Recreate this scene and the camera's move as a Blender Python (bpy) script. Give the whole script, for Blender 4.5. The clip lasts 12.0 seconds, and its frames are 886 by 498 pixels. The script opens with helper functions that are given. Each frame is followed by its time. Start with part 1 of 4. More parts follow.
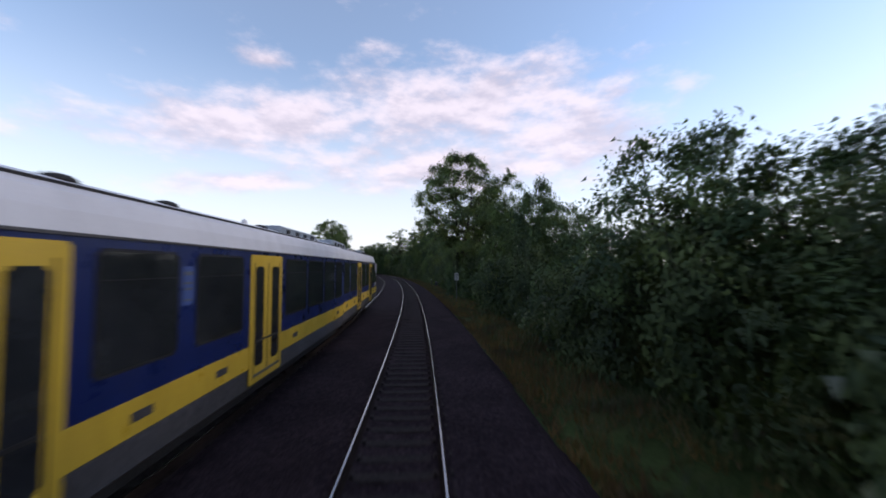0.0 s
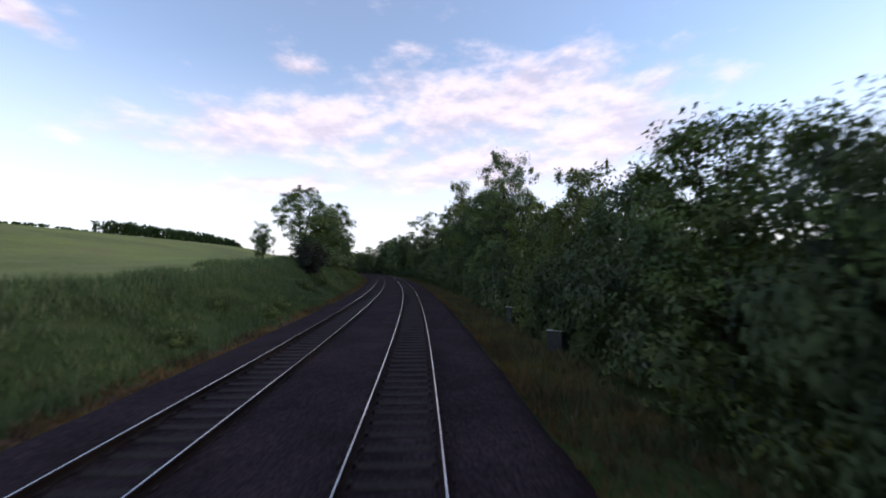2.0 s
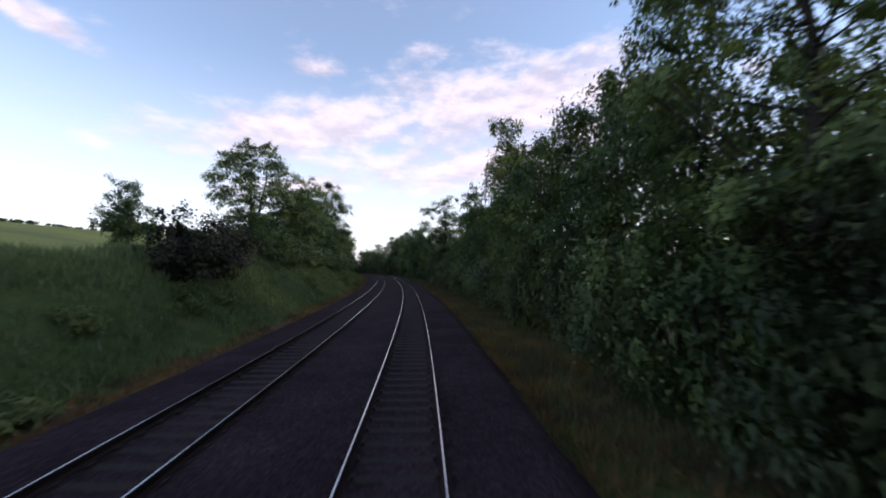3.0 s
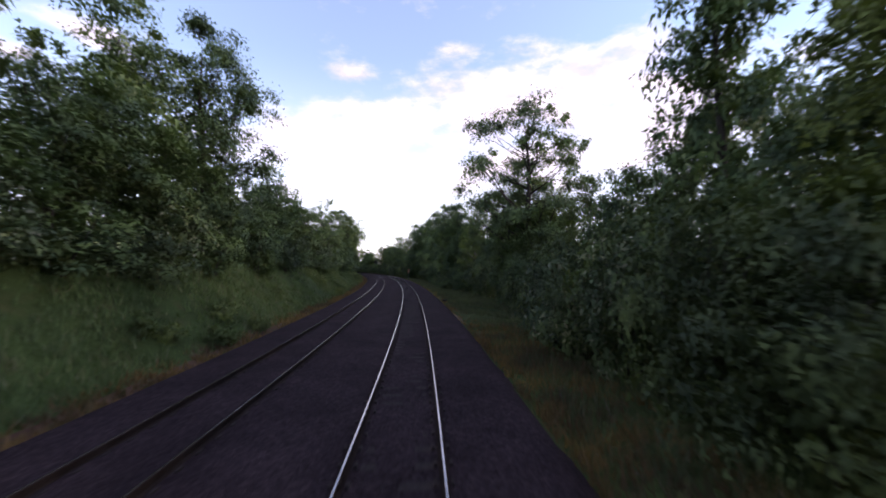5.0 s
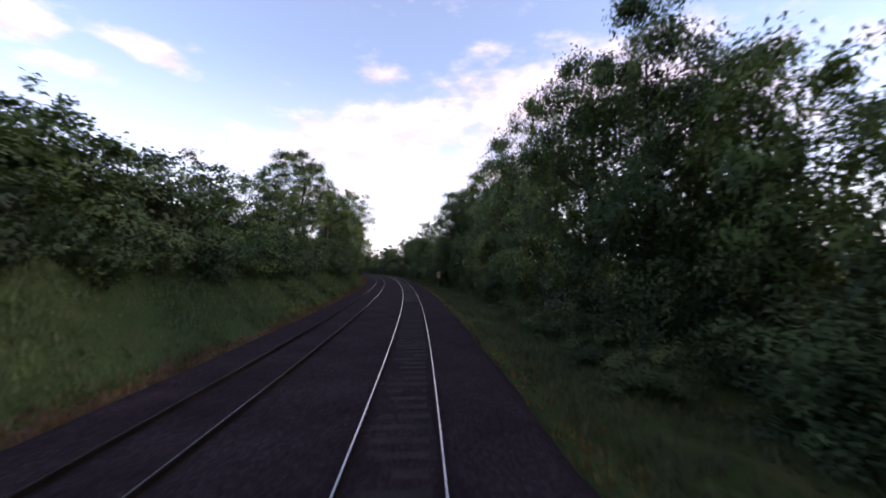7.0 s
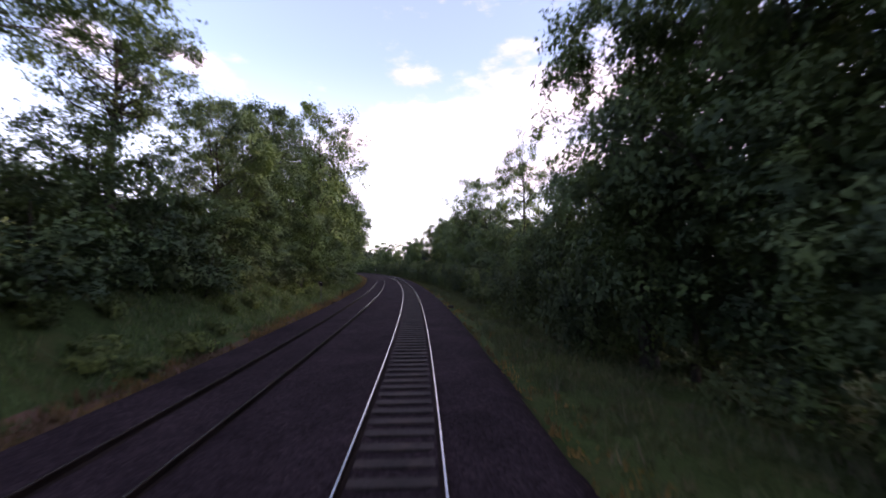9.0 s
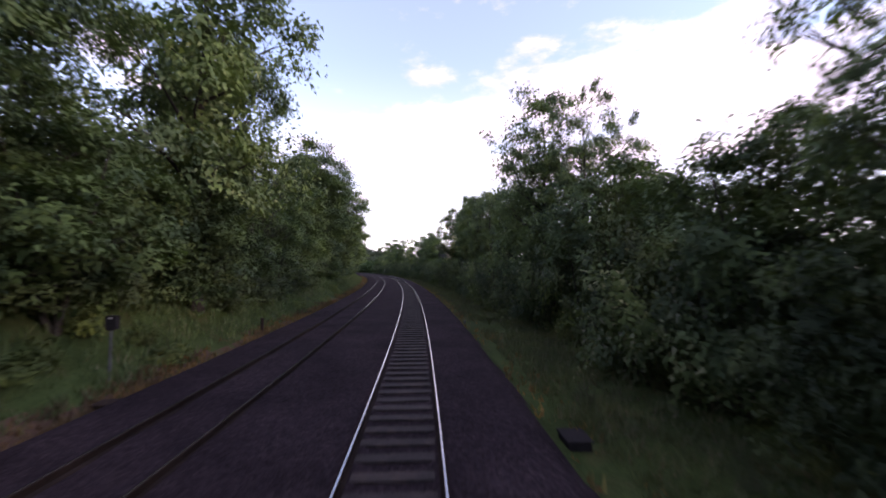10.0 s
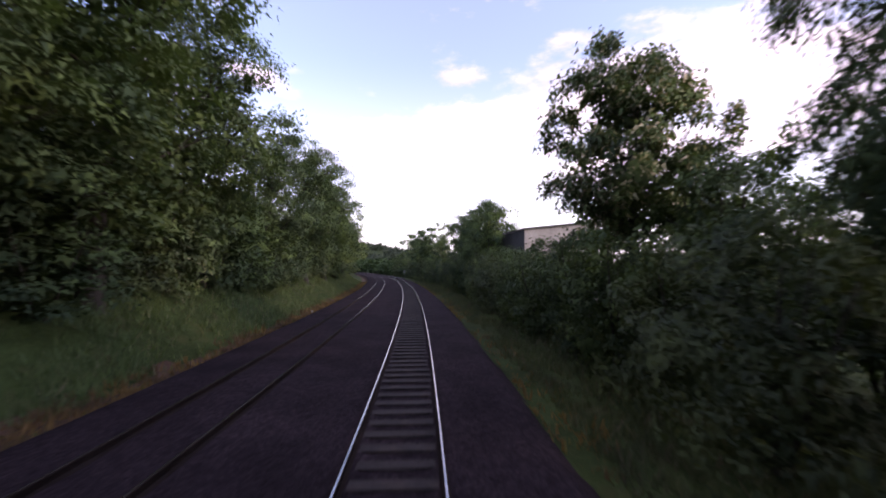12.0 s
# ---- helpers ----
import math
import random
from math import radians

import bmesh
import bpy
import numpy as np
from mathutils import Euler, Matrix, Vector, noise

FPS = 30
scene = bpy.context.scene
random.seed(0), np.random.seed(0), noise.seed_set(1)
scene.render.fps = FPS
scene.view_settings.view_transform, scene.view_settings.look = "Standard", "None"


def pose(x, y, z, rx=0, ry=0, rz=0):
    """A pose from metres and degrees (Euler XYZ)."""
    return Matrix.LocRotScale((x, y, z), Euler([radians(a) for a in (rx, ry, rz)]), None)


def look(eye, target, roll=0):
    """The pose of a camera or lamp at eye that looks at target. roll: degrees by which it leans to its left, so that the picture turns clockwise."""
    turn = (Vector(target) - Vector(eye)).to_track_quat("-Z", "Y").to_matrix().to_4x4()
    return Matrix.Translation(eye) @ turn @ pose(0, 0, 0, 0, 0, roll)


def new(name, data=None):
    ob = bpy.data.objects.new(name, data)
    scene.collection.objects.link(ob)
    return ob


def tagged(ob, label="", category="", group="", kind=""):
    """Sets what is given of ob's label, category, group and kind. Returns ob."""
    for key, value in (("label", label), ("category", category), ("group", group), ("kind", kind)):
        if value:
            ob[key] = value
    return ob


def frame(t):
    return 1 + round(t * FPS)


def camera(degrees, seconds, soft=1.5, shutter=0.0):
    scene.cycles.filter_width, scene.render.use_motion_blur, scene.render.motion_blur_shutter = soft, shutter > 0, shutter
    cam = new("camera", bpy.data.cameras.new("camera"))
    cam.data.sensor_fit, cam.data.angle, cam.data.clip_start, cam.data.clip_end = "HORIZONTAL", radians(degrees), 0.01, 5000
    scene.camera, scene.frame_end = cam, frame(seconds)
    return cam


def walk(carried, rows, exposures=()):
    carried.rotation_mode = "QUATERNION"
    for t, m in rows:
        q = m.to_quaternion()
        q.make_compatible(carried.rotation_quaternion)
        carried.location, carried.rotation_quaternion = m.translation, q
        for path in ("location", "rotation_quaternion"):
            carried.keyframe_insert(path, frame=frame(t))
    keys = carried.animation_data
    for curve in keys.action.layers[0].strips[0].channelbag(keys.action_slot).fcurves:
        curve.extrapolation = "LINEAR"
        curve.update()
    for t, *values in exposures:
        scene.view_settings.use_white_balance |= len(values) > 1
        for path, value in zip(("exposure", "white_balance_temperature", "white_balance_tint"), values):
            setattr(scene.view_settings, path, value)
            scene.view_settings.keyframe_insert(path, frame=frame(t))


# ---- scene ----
# The line: two tracks on a steady left-hand curve. s runs along the own track, u to its right, z above the rail heads.
RADIUS, SPEED = 688.0, 28.0
LENS = 97.28


def heading(s):
    return s / RADIUS


def on_line(s, u=0.0, z=0.0):
    a = heading(s)
    return Vector(((RADIUS + u) * math.cos(a) - RADIUS, (RADIUS + u) * math.sin(a), z))


cam = camera(LENS, 12.0, soft=1.8, shutter=0.14)
rows = []
for i in range(25):
    s = SPEED * i * 0.5
    eye = on_line(s, 0.457, 2.97)
    rows.append((i * 0.5, pose(*eye, 92.65, 0, math.degrees(heading(s)) - 2.41)))
walk(cam, rows, exposures=((0.0, 1.2, 6600, 12), (0.7, 1.22, 6610, 12), (1.5, 1.36, 6625, 13), (3.0, 1.37, 6650, 14), (5.0, 1.83, 6750, 21), (7.0, 1.70, 6800, 24), (9.0, 2.13, 7000, 30), (10.5, 2.12, 6950, 30), (12.0, 2.05, 6950, 33)))

# ---------------------------------------------------------------- light
SUN_AZ, SUN_EL = radians(82), radians(20)          # from the right and a little ahead, low
world = bpy.data.worlds.new("evening_sky")
scene.world = world
world.use_nodes = True
wt = world.node_tree
wt.nodes.clear()


def wn(kind, **props):
    n = wt.nodes.new(kind)
    for k, v in props.items():
        if k == "op":
            n.operation = v
        elif k == "clamp":
            n.use_clamp = v
    return n


def wmath(op, a, b=None, c=None, clamp=False):
    n = wn("ShaderNodeMath", op=op, clamp=clamp)
    for i, v in enumerate((a, b, c)):
        if v is None:
            continue
        if isinstance(v, (int, float)):
            n.inputs[i].default_value = v
        else:
            wt.links.new(v, n.inputs[i])
    return n.outputs[0]


def wrange(v, a, b, c=0.0, d=1.0):
    n = wn("ShaderNodeMapRange")
    n.interpolation_type = "SMOOTHSTEP"
    wt.links.new(v, n.inputs[0])
    for i, x in enumerate((a, b, c, d)):
        n.inputs[i + 1].default_value = x
    return n.outputs[0]


def wmix(f, a, b):
    n = wn("ShaderNodeMix")
    n.data_type = "RGBA"
    wt.links.new(f, n.inputs[0])
    for i, v in ((6, a), (7, b)):
        if isinstance(v, tuple):
            n.inputs[i].default_value = (*v, 1)
        else:
            wt.links.new(v, n.inputs[i])
    return n.outputs[2]


SKY = 0.108
sky = wn("ShaderNodeTexSky")
sky.sky_type = "NISHITA"
sky.sun_disc = False
sky.sun_elevation, sky.sun_rotation = SUN_EL, SUN_AZ
sky.air_density, sky.dust_density, sky.ozone_density = 1.0, 0.3, 3.0
coord = wn("ShaderNodeTexCoord").outputs["Generated"]
xyz = wn("ShaderNodeSeparateXYZ")
wt.links.new(coord, xyz.inputs[0])
azim = wmath("MULTIPLY", wmath("ARCTAN2", xyz.outputs[0], xyz.outputs[1]), 57.296)
elev = wmath("MULTIPLY", wmath("ARCSINE", xyz.outputs[2]), 57.296)


def cloud_noise(sx, sy, scale, detail, rough, off, up=0.0):
    cmb = wn("ShaderNodeCombineXYZ")
    wt.links.new(wmath("MULTIPLY", azim, sx), cmb.inputs[0])
    wt.links.new(wmath("MULTIPLY", wmath("ADD", elev, up), sy), cmb.inputs[1])
    cmb.inputs[2].default_value = off
    n = wn("ShaderNodeTexNoise")
    n.inputs["Scale"].default_value = scale
    n.inputs["Detail"].default_value = detail
    n.inputs["Roughness"].default_value = rough
    wt.links.new(cmb.outputs[0], n.inputs["Vector"])
    return n.outputs[0]


def blob(az, el, w, h, tilt=0.0):
    dx = wmath("DIVIDE", wmath("SUBTRACT", azim, az), w)
    dy = wmath("DIVIDE", wmath("SUBTRACT", wmath("SUBTRACT", elev, el), wmath("MULTIPLY", wmath("SUBTRACT", azim, az), tilt)), h)
    r2 = wmath("ADD", wmath("MULTIPLY", dx, dx), wmath("MULTIPLY", dy, dy))
    return wmath("SUBTRACT", 1.0, wmath("SQRT", r2), clamp=False)


fluff = cloud_noise(0.085, 0.19, 1.6, 8.0, 0.60, 3.1)
above = cloud_noise(0.085, 0.19, 1.6, 4.0, 0.55, 3.1, 1.3)
streak = cloud_noise(0.03, 0.16, 2.3, 5.0, 0.6, 8.4)
# the evening cloud: a long rising band, a broad upper mass, a low bank and small puffs round it
BLOBS = ((-22.0, 19.0, 24.0, 4.6, 0.17, 0.0), (6.0, 22.8, 27.0, 7.0, 0.0, 0.0), (21.0, 18.0, 13.0, 7.0, -0.05, 0.0), (4.0, 14.5, 31.0, 4.6, 0.03, 0.08),
         (-25.0, 11.2, 14.0, 1.9, 0.10, 0.1), (-22.0, 26.2, 6.0, 1.8, 0.0, 0.22), (-6.0, 29.8, 7.0, 2.2, 0.0, 0.42),
         (-52.0, 24.2, 6.0, 1.6, -0.25, 0.05), (-57.5, 20.6, 5.0, 1.4, 0.0, 0.1), (-62.5, 23.4, 3.6, 2.0, 0.0, 0.0))
body = None
for az, el, w, h, tilt, less in BLOBS:
    one = wmath("SUBTRACT", blob(az, el, w, h, tilt), less)
    body = one if body is None else wmath("MAXIMUM", body, one)
else_where = wmath("MULTIPLY", wrange(azim, 60.0, 95.0), 0.25)
# unseen cloud layer high above, added to give more light from the top
overhead_fill = wmath("SUBTRACT", wmath("MULTIPLY", wrange(elev, 42.0, 62.0), 0.6), 0.35)
body = wmath("MAXIMUM", wmath("MAXIMUM", body, -0.9), wmath("MAXIMUM", overhead_fill, wmath("SUBTRACT", else_where, 0.35)))
dens = wmath("ADD", body, wmath("SUBTRACT", wmath("ADD", wmath("MULTIPLY", fluff, 2.2), wmath("MULTIPLY", streak, 0.4)), 1.3))
cover = wmath("MULTIPLY", wrange(dens, -0.16, 0.80), 0.84)
relief = wmath("SUBTRACT", fluff, above)                  # bright upper edges, grey undersides
shade = wrange(wmath("ADD", wmath("MULTIPLY", relief, 0.8), wmath("MULTIPLY", cloud_noise(0.05, 0.12, 1.8, 4.0, 0.5, 5.7), 0.7)), 0.16, 0.50)
haze = wmath("ADD", wmath("MULTIPLY", wrange(elev, 29.0, -4.0), 0.74), 0.12)
base = wmix(haze, sky.outputs[0], (4.2, 4.2, 4.55))
cloud = wmix(shade, (2.75, 2.55, 3.1), (4.2, 3.75, 4.2))
final = wmix(cover, base, cloud)
bg = wn("ShaderNodeBackground")
bg.inputs["Strength"].default_value = SKY
wt.links.new(final, bg.inputs["Color"])
wout = wn("ShaderNodeOutputWorld")
wt.links.new(bg.outputs[0], wout.inputs[0])

sun = new("sun", bpy.data.lights.new("sun", "SUN"))
sun.data.energy, sun.data.angle, sun.data.color = 0.42, radians(12), (1.0, 0.86, 0.74)
sun.matrix_world = look((0, 0, 50), (-math.sin(SUN_AZ) * math.cos(SUN_EL), -math.cos(SUN_AZ) * math.cos(SUN_EL), 50 - math.sin(SUN_EL)))


# ---------------------------------------------------------------- materials
def material(name, rough=0.8, metal=0.0, spec=0.3):
    m = bpy.data.materials.new(name)
    m.use_nodes = True
    b = m.node_tree.nodes["Principled BSDF"]
    b.inputs["Roughness"].default_value = rough
    b.inputs["Metallic"].default_value = metal
    b.inputs["Specular IOR Level"].default_value = spec
    return m, m.node_tree, b


def noise_tex(nt, scale, detail=4.0, rough=0.6, stretch=None):
    n = nt.nodes.new("ShaderNodeTexNoise")
    n.inputs["Scale"].default_value = scale
    n.inputs["Detail"].default_value = detail
    n.inputs["Roughness"].default_value = rough
    tc = nt.nodes.new("ShaderNodeTexCoord")
    if stretch:
        mp = nt.nodes.new("ShaderNodeMapping")
        mp.inputs["Scale"].default_value = stretch
        nt.links.new(tc.outputs["Object"], mp.inputs[0])
        nt.links.new(mp.outputs[0], n.inputs["Vector"])
    else:
        nt.links.new(tc.outputs["Object"], n.inputs["Vector"])
    return n.outputs[0]


def ramp(nt, fac, stops):
    r = nt.nodes.new("ShaderNodeValToRGB")
    el = r.color_ramp.elements
    while len(el) < len(stops):
        el.new(0.5)
    for e, (p, c) in zip(el, stops):
        e.position, e.color = p, (*c, 1)
    nt.links.new(fac, r.inputs[0])
    return r.outputs[0]


def mixc(nt, f, a, b, mode="MIX"):
    n = nt.nodes.new("ShaderNodeMix")
    n.data_type, n.blend_type = "RGBA", mode
    for i, v in ((0, f), (6, a), (7, b)):
        if isinstance(v, (int, float)):
            n.inputs[i].default_value = v
        elif isinstance(v, tuple):
            n.inputs[i].default_value = (*v, 1)
        else:
            nt.links.new(v, n.inputs[i])
    return n.outputs[2]


def bump(nt, bsdf, height, strength, dist):
    n = nt.nodes.new("ShaderNodeBump")
    n.inputs["Strength"].default_value = strength
    n.inputs["Distance"].default_value = dist
    nt.links.new(height, n.inputs["Height"])
    nt.links.new(n.outputs[0], bsdf.inputs["Normal"])


def two_scale(name, dark, light, big, fine, rough=0.85, bump_s=0.5, bump_d=0.02, metal=0.0, spec=0.3, stain=None, big_stretch=None):
    """A surface with large blotches and fine grain."""
    m, nt, b = material(name, rough, metal, spec)
    c = ramp(nt, noise_tex(nt, fine, 3.0, 0.7), [(0.3, dark), (0.7, light)])
    blot = ramp(nt, noise_tex(nt, big, 4.0, 0.6, big_stretch), [(0.35, (0.62, 0.62, 0.62)), (0.68, (1.15, 1.15, 1.15))])
    c = mixc(nt, 1.0, c, blot, "MULTIPLY")
    if stain:
        f = ramp(nt, noise_tex(nt, big * 2.3, 5.0, 0.65, big_stretch), [(0.52, (0, 0, 0)), (0.66, (1, 1, 1))])
        c = mixc(nt, f, c, stain)
    nt.links.new(c, b.inputs["Base Color"])
    bump(nt, b, noise_tex(nt, fine, 3.0, 0.7), bump_s, bump_d)
    return m


def stone_mat(name, dark, light, size, tint):
    """Loose crushed stone: cells of uneven tone with deep joints."""
    m, nt, b = material(name, 0.95, 0.0, 0.05)
    v = nt.nodes.new("ShaderNodeTexVoronoi")
    v.inputs["Scale"].default_value = 1.0 / size
    tc = nt.nodes.new("ShaderNodeTexCoord")
    nt.links.new(tc.outputs["Object"], v.inputs["Vector"])
    bw = nt.nodes.new("ShaderNodeSeparateColor")
    nt.links.new(v.outputs["Color"], bw.inputs[0])
    c = ramp(nt, bw.outputs[0], [(0.0, dark), (0.75, light), (1.0, tint)])
    blot = ramp(nt, noise_tex(nt, 0.5, 5.0, 0.6), [(0.3, (0.6, 0.58, 0.6)), (0.7, (1.2, 1.15, 1.15))])
    c = mixc(nt, 1.0, c, blot, "MULTIPLY")
    nt.links.new(c, b.inputs["Base Color"])
    inv = nt.nodes.new("ShaderNodeMath")
    inv.operation = "SUBTRACT"
    inv.inputs[0].default_value = 1.0
    nt.links.new(v.outputs["Distance"], inv.inputs[1])
    bump(nt, b, inv.outputs[0], 0.9, 0.03)
    return m


def leaf_mat(name, dark, light, odd=None, lift=1.75, vary=1.0):
    """Leaves: each one its own shade of green, some light let through."""
    m, nt, b = material(name, 0.68, 0.0, 0.12)
    geo = nt.nodes.new("ShaderNodeNewGeometry")
    info = nt.nodes.new("ShaderNodeObjectInfo")
    dark, light, odd = (tuple(v * lift for v in c) if c else None for c in (dark, light, odd))
    dark, light = tuple(d + (l - d) * 0.50 for d, l in zip(dark, light)), tuple(l + (d - l) * 0.16 for d, l in zip(dark, light))
    stops = [(0.0, dark), (0.8, light)] + ([(1.0, odd)] if odd else [])
    c = ramp(nt, geo.outputs["Random Per Island"], stops)
    tone = ramp(nt, info.outputs["Random"], [(0.0, (0.72, 0.78, 0.75)), (0.5, (1.0, 1.0, 1.0)), (1.0, (1.12, 1.12, 0.92))])
    c = mixc(nt, 1.0, c, tone, "MULTIPLY")
    # broad random tone; its yellow-green parts colour in the lit foliage masses
    lit_patch = ramp(nt, noise_tex(nt, 0.55, 2.0, 0.5), [(0.36, tuple(1 + (k - 1) * vary for k in (0.62, 0.70, 0.76))), (0.64, tuple(1 + (k - 1) * vary for k in (1.28, 1.32, 0.94)))])
    c = mixc(nt, 1.0, c, lit_patch, "MULTIPLY")
    nt.links.new(c, b.inputs["Base Color"])
    tr = nt.nodes.new("ShaderNodeBsdfTranslucent")
    nt.links.new(mixc(nt, 1.0, c, (1.05, 1.15, 0.72), "MULTIPLY"), tr.inputs["Color"])
    mx = nt.nodes.new("ShaderNodeMixShader")
    mx.inputs[0].default_value = 0.26
    nt.links.new(b.outputs[0], mx.inputs[1])
    nt.links.new(tr.outputs[0], mx.inputs[2])
    nt.links.new(mx.outputs[0], nt.nodes["Material Output"].inputs[0])
    return m


def paint(name, color, rough=0.35, dirt=0.25, spec=0.5):
    """Vehicle or sign paint with faint dirt and uneven gloss."""
    m, nt, b = material(name, rough, 0.0, spec)
    d = ramp(nt, noise_tex(nt, 1.4, 6.0, 0.7, (1, 1, 0.35)), [(0.35, tuple(1 - dirt for _ in range(3))), (0.7, (1.0, 1.0, 1.0))])
    g = ramp(nt, noise_tex(nt, 38.0, 3.0, 0.6), [(0.3, (0.94, 0.94, 0.94)), (0.7, (1.03, 1.03, 1.03))])
    c = mixc(nt, 1.0, mixc(nt, 1.0, color, d, "MULTIPLY"), g, "MULTIPLY")
    nt.links.new(c, b.inputs["Base Color"])
    r = ramp(nt, noise_tex(nt, 2.2, 5.0, 0.6), [(0.3, (rough * 0.7,) * 3), (0.7, (min(1, rough * 1.5),) * 3)])
    nt.links.new(r, b.inputs["Roughness"])
    return m


M_BALLAST = stone_mat("ballast_stone", (0.0168, 0.0122, 0.0146), (0.0330, 0.0242, 0.0283), 0.055, (0.045, 0.034, 0.037))
M_SOIL = two_scale("rusty_soil", (0.050, 0.030, 0.022), (0.13, 0.074, 0.050), 0.7, 18.0, spec=0.08, stain=(0.05, 0.06, 0.02))
M_VERGE = two_scale("verge_turf", (0.026, 0.044, 0.013), (0.062, 0.088, 0.029), 0.35, 9.0, bump_s=0.8, bump_d=0.08, spec=0.05, stain=(0.058, 0.062, 0.024))
M_MEADOW = two_scale("meadow_grass", (0.105, 0.135, 0.018), (0.19, 0.215, 0.038), 0.06, 3.0, bump_s=0.6, bump_d=0.15, stain=(0.15, 0.15, 0.035))
M_RAILTOP = two_scale("polished_rail_steel", (0.36, 0.355, 0.36), (0.50, 0.49, 0.50), 0.8, 40.0, rough=0.25, bump_s=0.05, metal=1.0)
# rail heads that mirror less sky: the weaker reflection is put into the colour
M_RAIL_NOSHEEN = two_scale("rail_steel_without_sky_sheen", (0.030, 0.026, 0.025), (0.060, 0.052, 0.050), 0.25, 25.0, rough=0.22, bump_s=0.03, spec=0.5)
M_RAIL = two_scale("rusty_rail_steel", (0.014, 0.010, 0.009), (0.034, 0.023, 0.019), 1.2, 30.0, rough=0.9, spec=0.08)
M_SLEEPER_DARK = two_scale("oiled_sleeper", (0.018, 0.0145, 0.0145), (0.038, 0.031, 0.030), 1.1, 14.0, rough=0.9, spec=0.15, stain=(0.03, 0.022, 0.02))
M_SLEEPER = two_scale("weathered_sleeper", (0.022, 0.017, 0.016), (0.043, 0.033, 0.031), 1.1, 14.0, rough=0.85, stain=(0.05, 0.035, 0.03))
M_BARK = two_scale("bark", (0.022, 0.018, 0.014), (0.065, 0.053, 0.042), 1.5, 12.0, bump_s=0.8, bump_d=0.03)
M_BIRCH = two_scale("pale_bark", (0.10, 0.09, 0.08), (0.32, 0.30, 0.27), 2.0, 9.0, bump_s=0.5)
M_LEAF = leaf_mat("ash_leaf", (0.031, 0.044, 0.024), (0.084, 0.107, 0.054), (0.127, 0.139, 0.081))
M_LEAF_B = leaf_mat("maple_leaf", (0.028, 0.041, 0.024), (0.067, 0.090, 0.046), lift=1.5)
M_LEAF_H = leaf_mat("hedge_leaf", (0.027, 0.035, 0.023), (0.063, 0.077, 0.043), lift=1.5)
M_LEAF_E = leaf_mat("elder_leaf", (0.028, 0.038, 0.022), (0.062, 0.078, 0.042), (0.14, 0.13, 0.10))
M_LEAF_Y = leaf_mat("pale_leaf", (0.037, 0.049, 0.018), (0.096, 0.109, 0.045), lift=1.55)
M_LEAF_F = leaf_mat("flowering_leaf", (0.030, 0.044, 0.022), (0.075, 0.092, 0.044), (0.40, 0.31, 0.26))
M_LEAF_D = leaf_mat("dark_leaf", (0.020, 0.019, 0.017), (0.040, 0.038, 0.031), lift=1.2)
M_GRASS = leaf_mat("grass_blade", (0.027, 0.045, 0.020), (0.069, 0.092, 0.043), (0.113, 0.102, 0.073), lift=1.75, vary=0.4)
M_GRASS_DULL = leaf_mat("dull_grass_blade", (0.026, 0.036, 0.020), (0.066, 0.074, 0.042), (0.107, 0.082, 0.072), lift=1.6, vary=0.5)
M_DRY = leaf_mat("dry_blade", (0.062, 0.036, 0.022), (0.135, 0.076, 0.044), (0.05, 0.06, 0.025))
# distance haze over the hill, put into a paler, greyer green
M_HILL_HAZED = leaf_mat("hazed_hill_woods", (0.030, 0.036, 0.030), (0.055, 0.062, 0.052))
M_WOODS = leaf_mat("far_woods", (0.014, 0.026, 0.014), (0.035, 0.055, 0.025))


def mesh_from(name, verts, faces, mats, index=None, smooth=False, normals=None):
    """A mesh from numpy vertices and equal-sided faces."""
    me = bpy.data.meshes.new(name)
    v = np.asarray(verts, dtype=np.float32)
    f = np.asarray(faces, dtype=np.int32)
    n, k = f.shape
    me.vertices.add(len(v))
    me.vertices.foreach_set("co", v.ravel())
    me.loops.add(n * k)
    me.loops.foreach_set("vertex_index", f.ravel())
    me.polygons.add(n)
    me.polygons.foreach_set("loop_start", np.arange(0, n * k, k, dtype=np.int32))
    for m in mats:
        me.materials.append(m)
    if index is not None:
        me.polygons.foreach_set("material_index", np.asarray(index, dtype=np.int32))
    me.polygons.foreach_set("use_smooth", np.full(n, smooth, dtype=bool))
    me.update(calc_edges=True)
    if normals is None:
        me.validate()
    else:
        me.normals_split_custom_set_from_vertices(np.asarray(normals, dtype=np.float32))
    return me


def part(name, bm, mat, parent=None, label=""):
    """A bmesh as one mesh object under a thing or a part."""
    me = bpy.data.meshes.new(name)
    bm.normal_update()
    bm.to_mesh(me)
    bm.free()
    me.materials.append(mat)
    ob = new(name, me)
    if parent:
        ob.parent = parent
    return tagged(ob, label)


def block(sx, sy, sz, bev):
    bm = bmesh.new()
    bmesh.ops.create_cube(bm, size=1.0)
    bmesh.ops.scale(bm, vec=(sx, sy, sz), verts=bm.verts)
    if bev:
        bmesh.ops.bevel(bm, geom=list(bm.edges), offset=bev, segments=1, affect="EDGES")
    return bm


def under(name, me, parent, label=""):
    ob = new(name, me)
    ob.parent = parent
    return tagged(ob, label)


# ---------------------------------------------------------------- the ground
def smooth(x):
    x = np.clip(x, 0.0, 1.0)
    return x * x * (3 - 2 * x)


BANK_S = np.array((-2200.0, 0, 30, 60, 90, 112, 150, 195, 230, 262, 300, 480, 2200))
BANK_H = np.array((0.2, 0.2, 0.4, 1.0, 3.0, 4.0, 4.0, 3.7, 3.4, 2.9, 2.6, 2.4, 1.0))


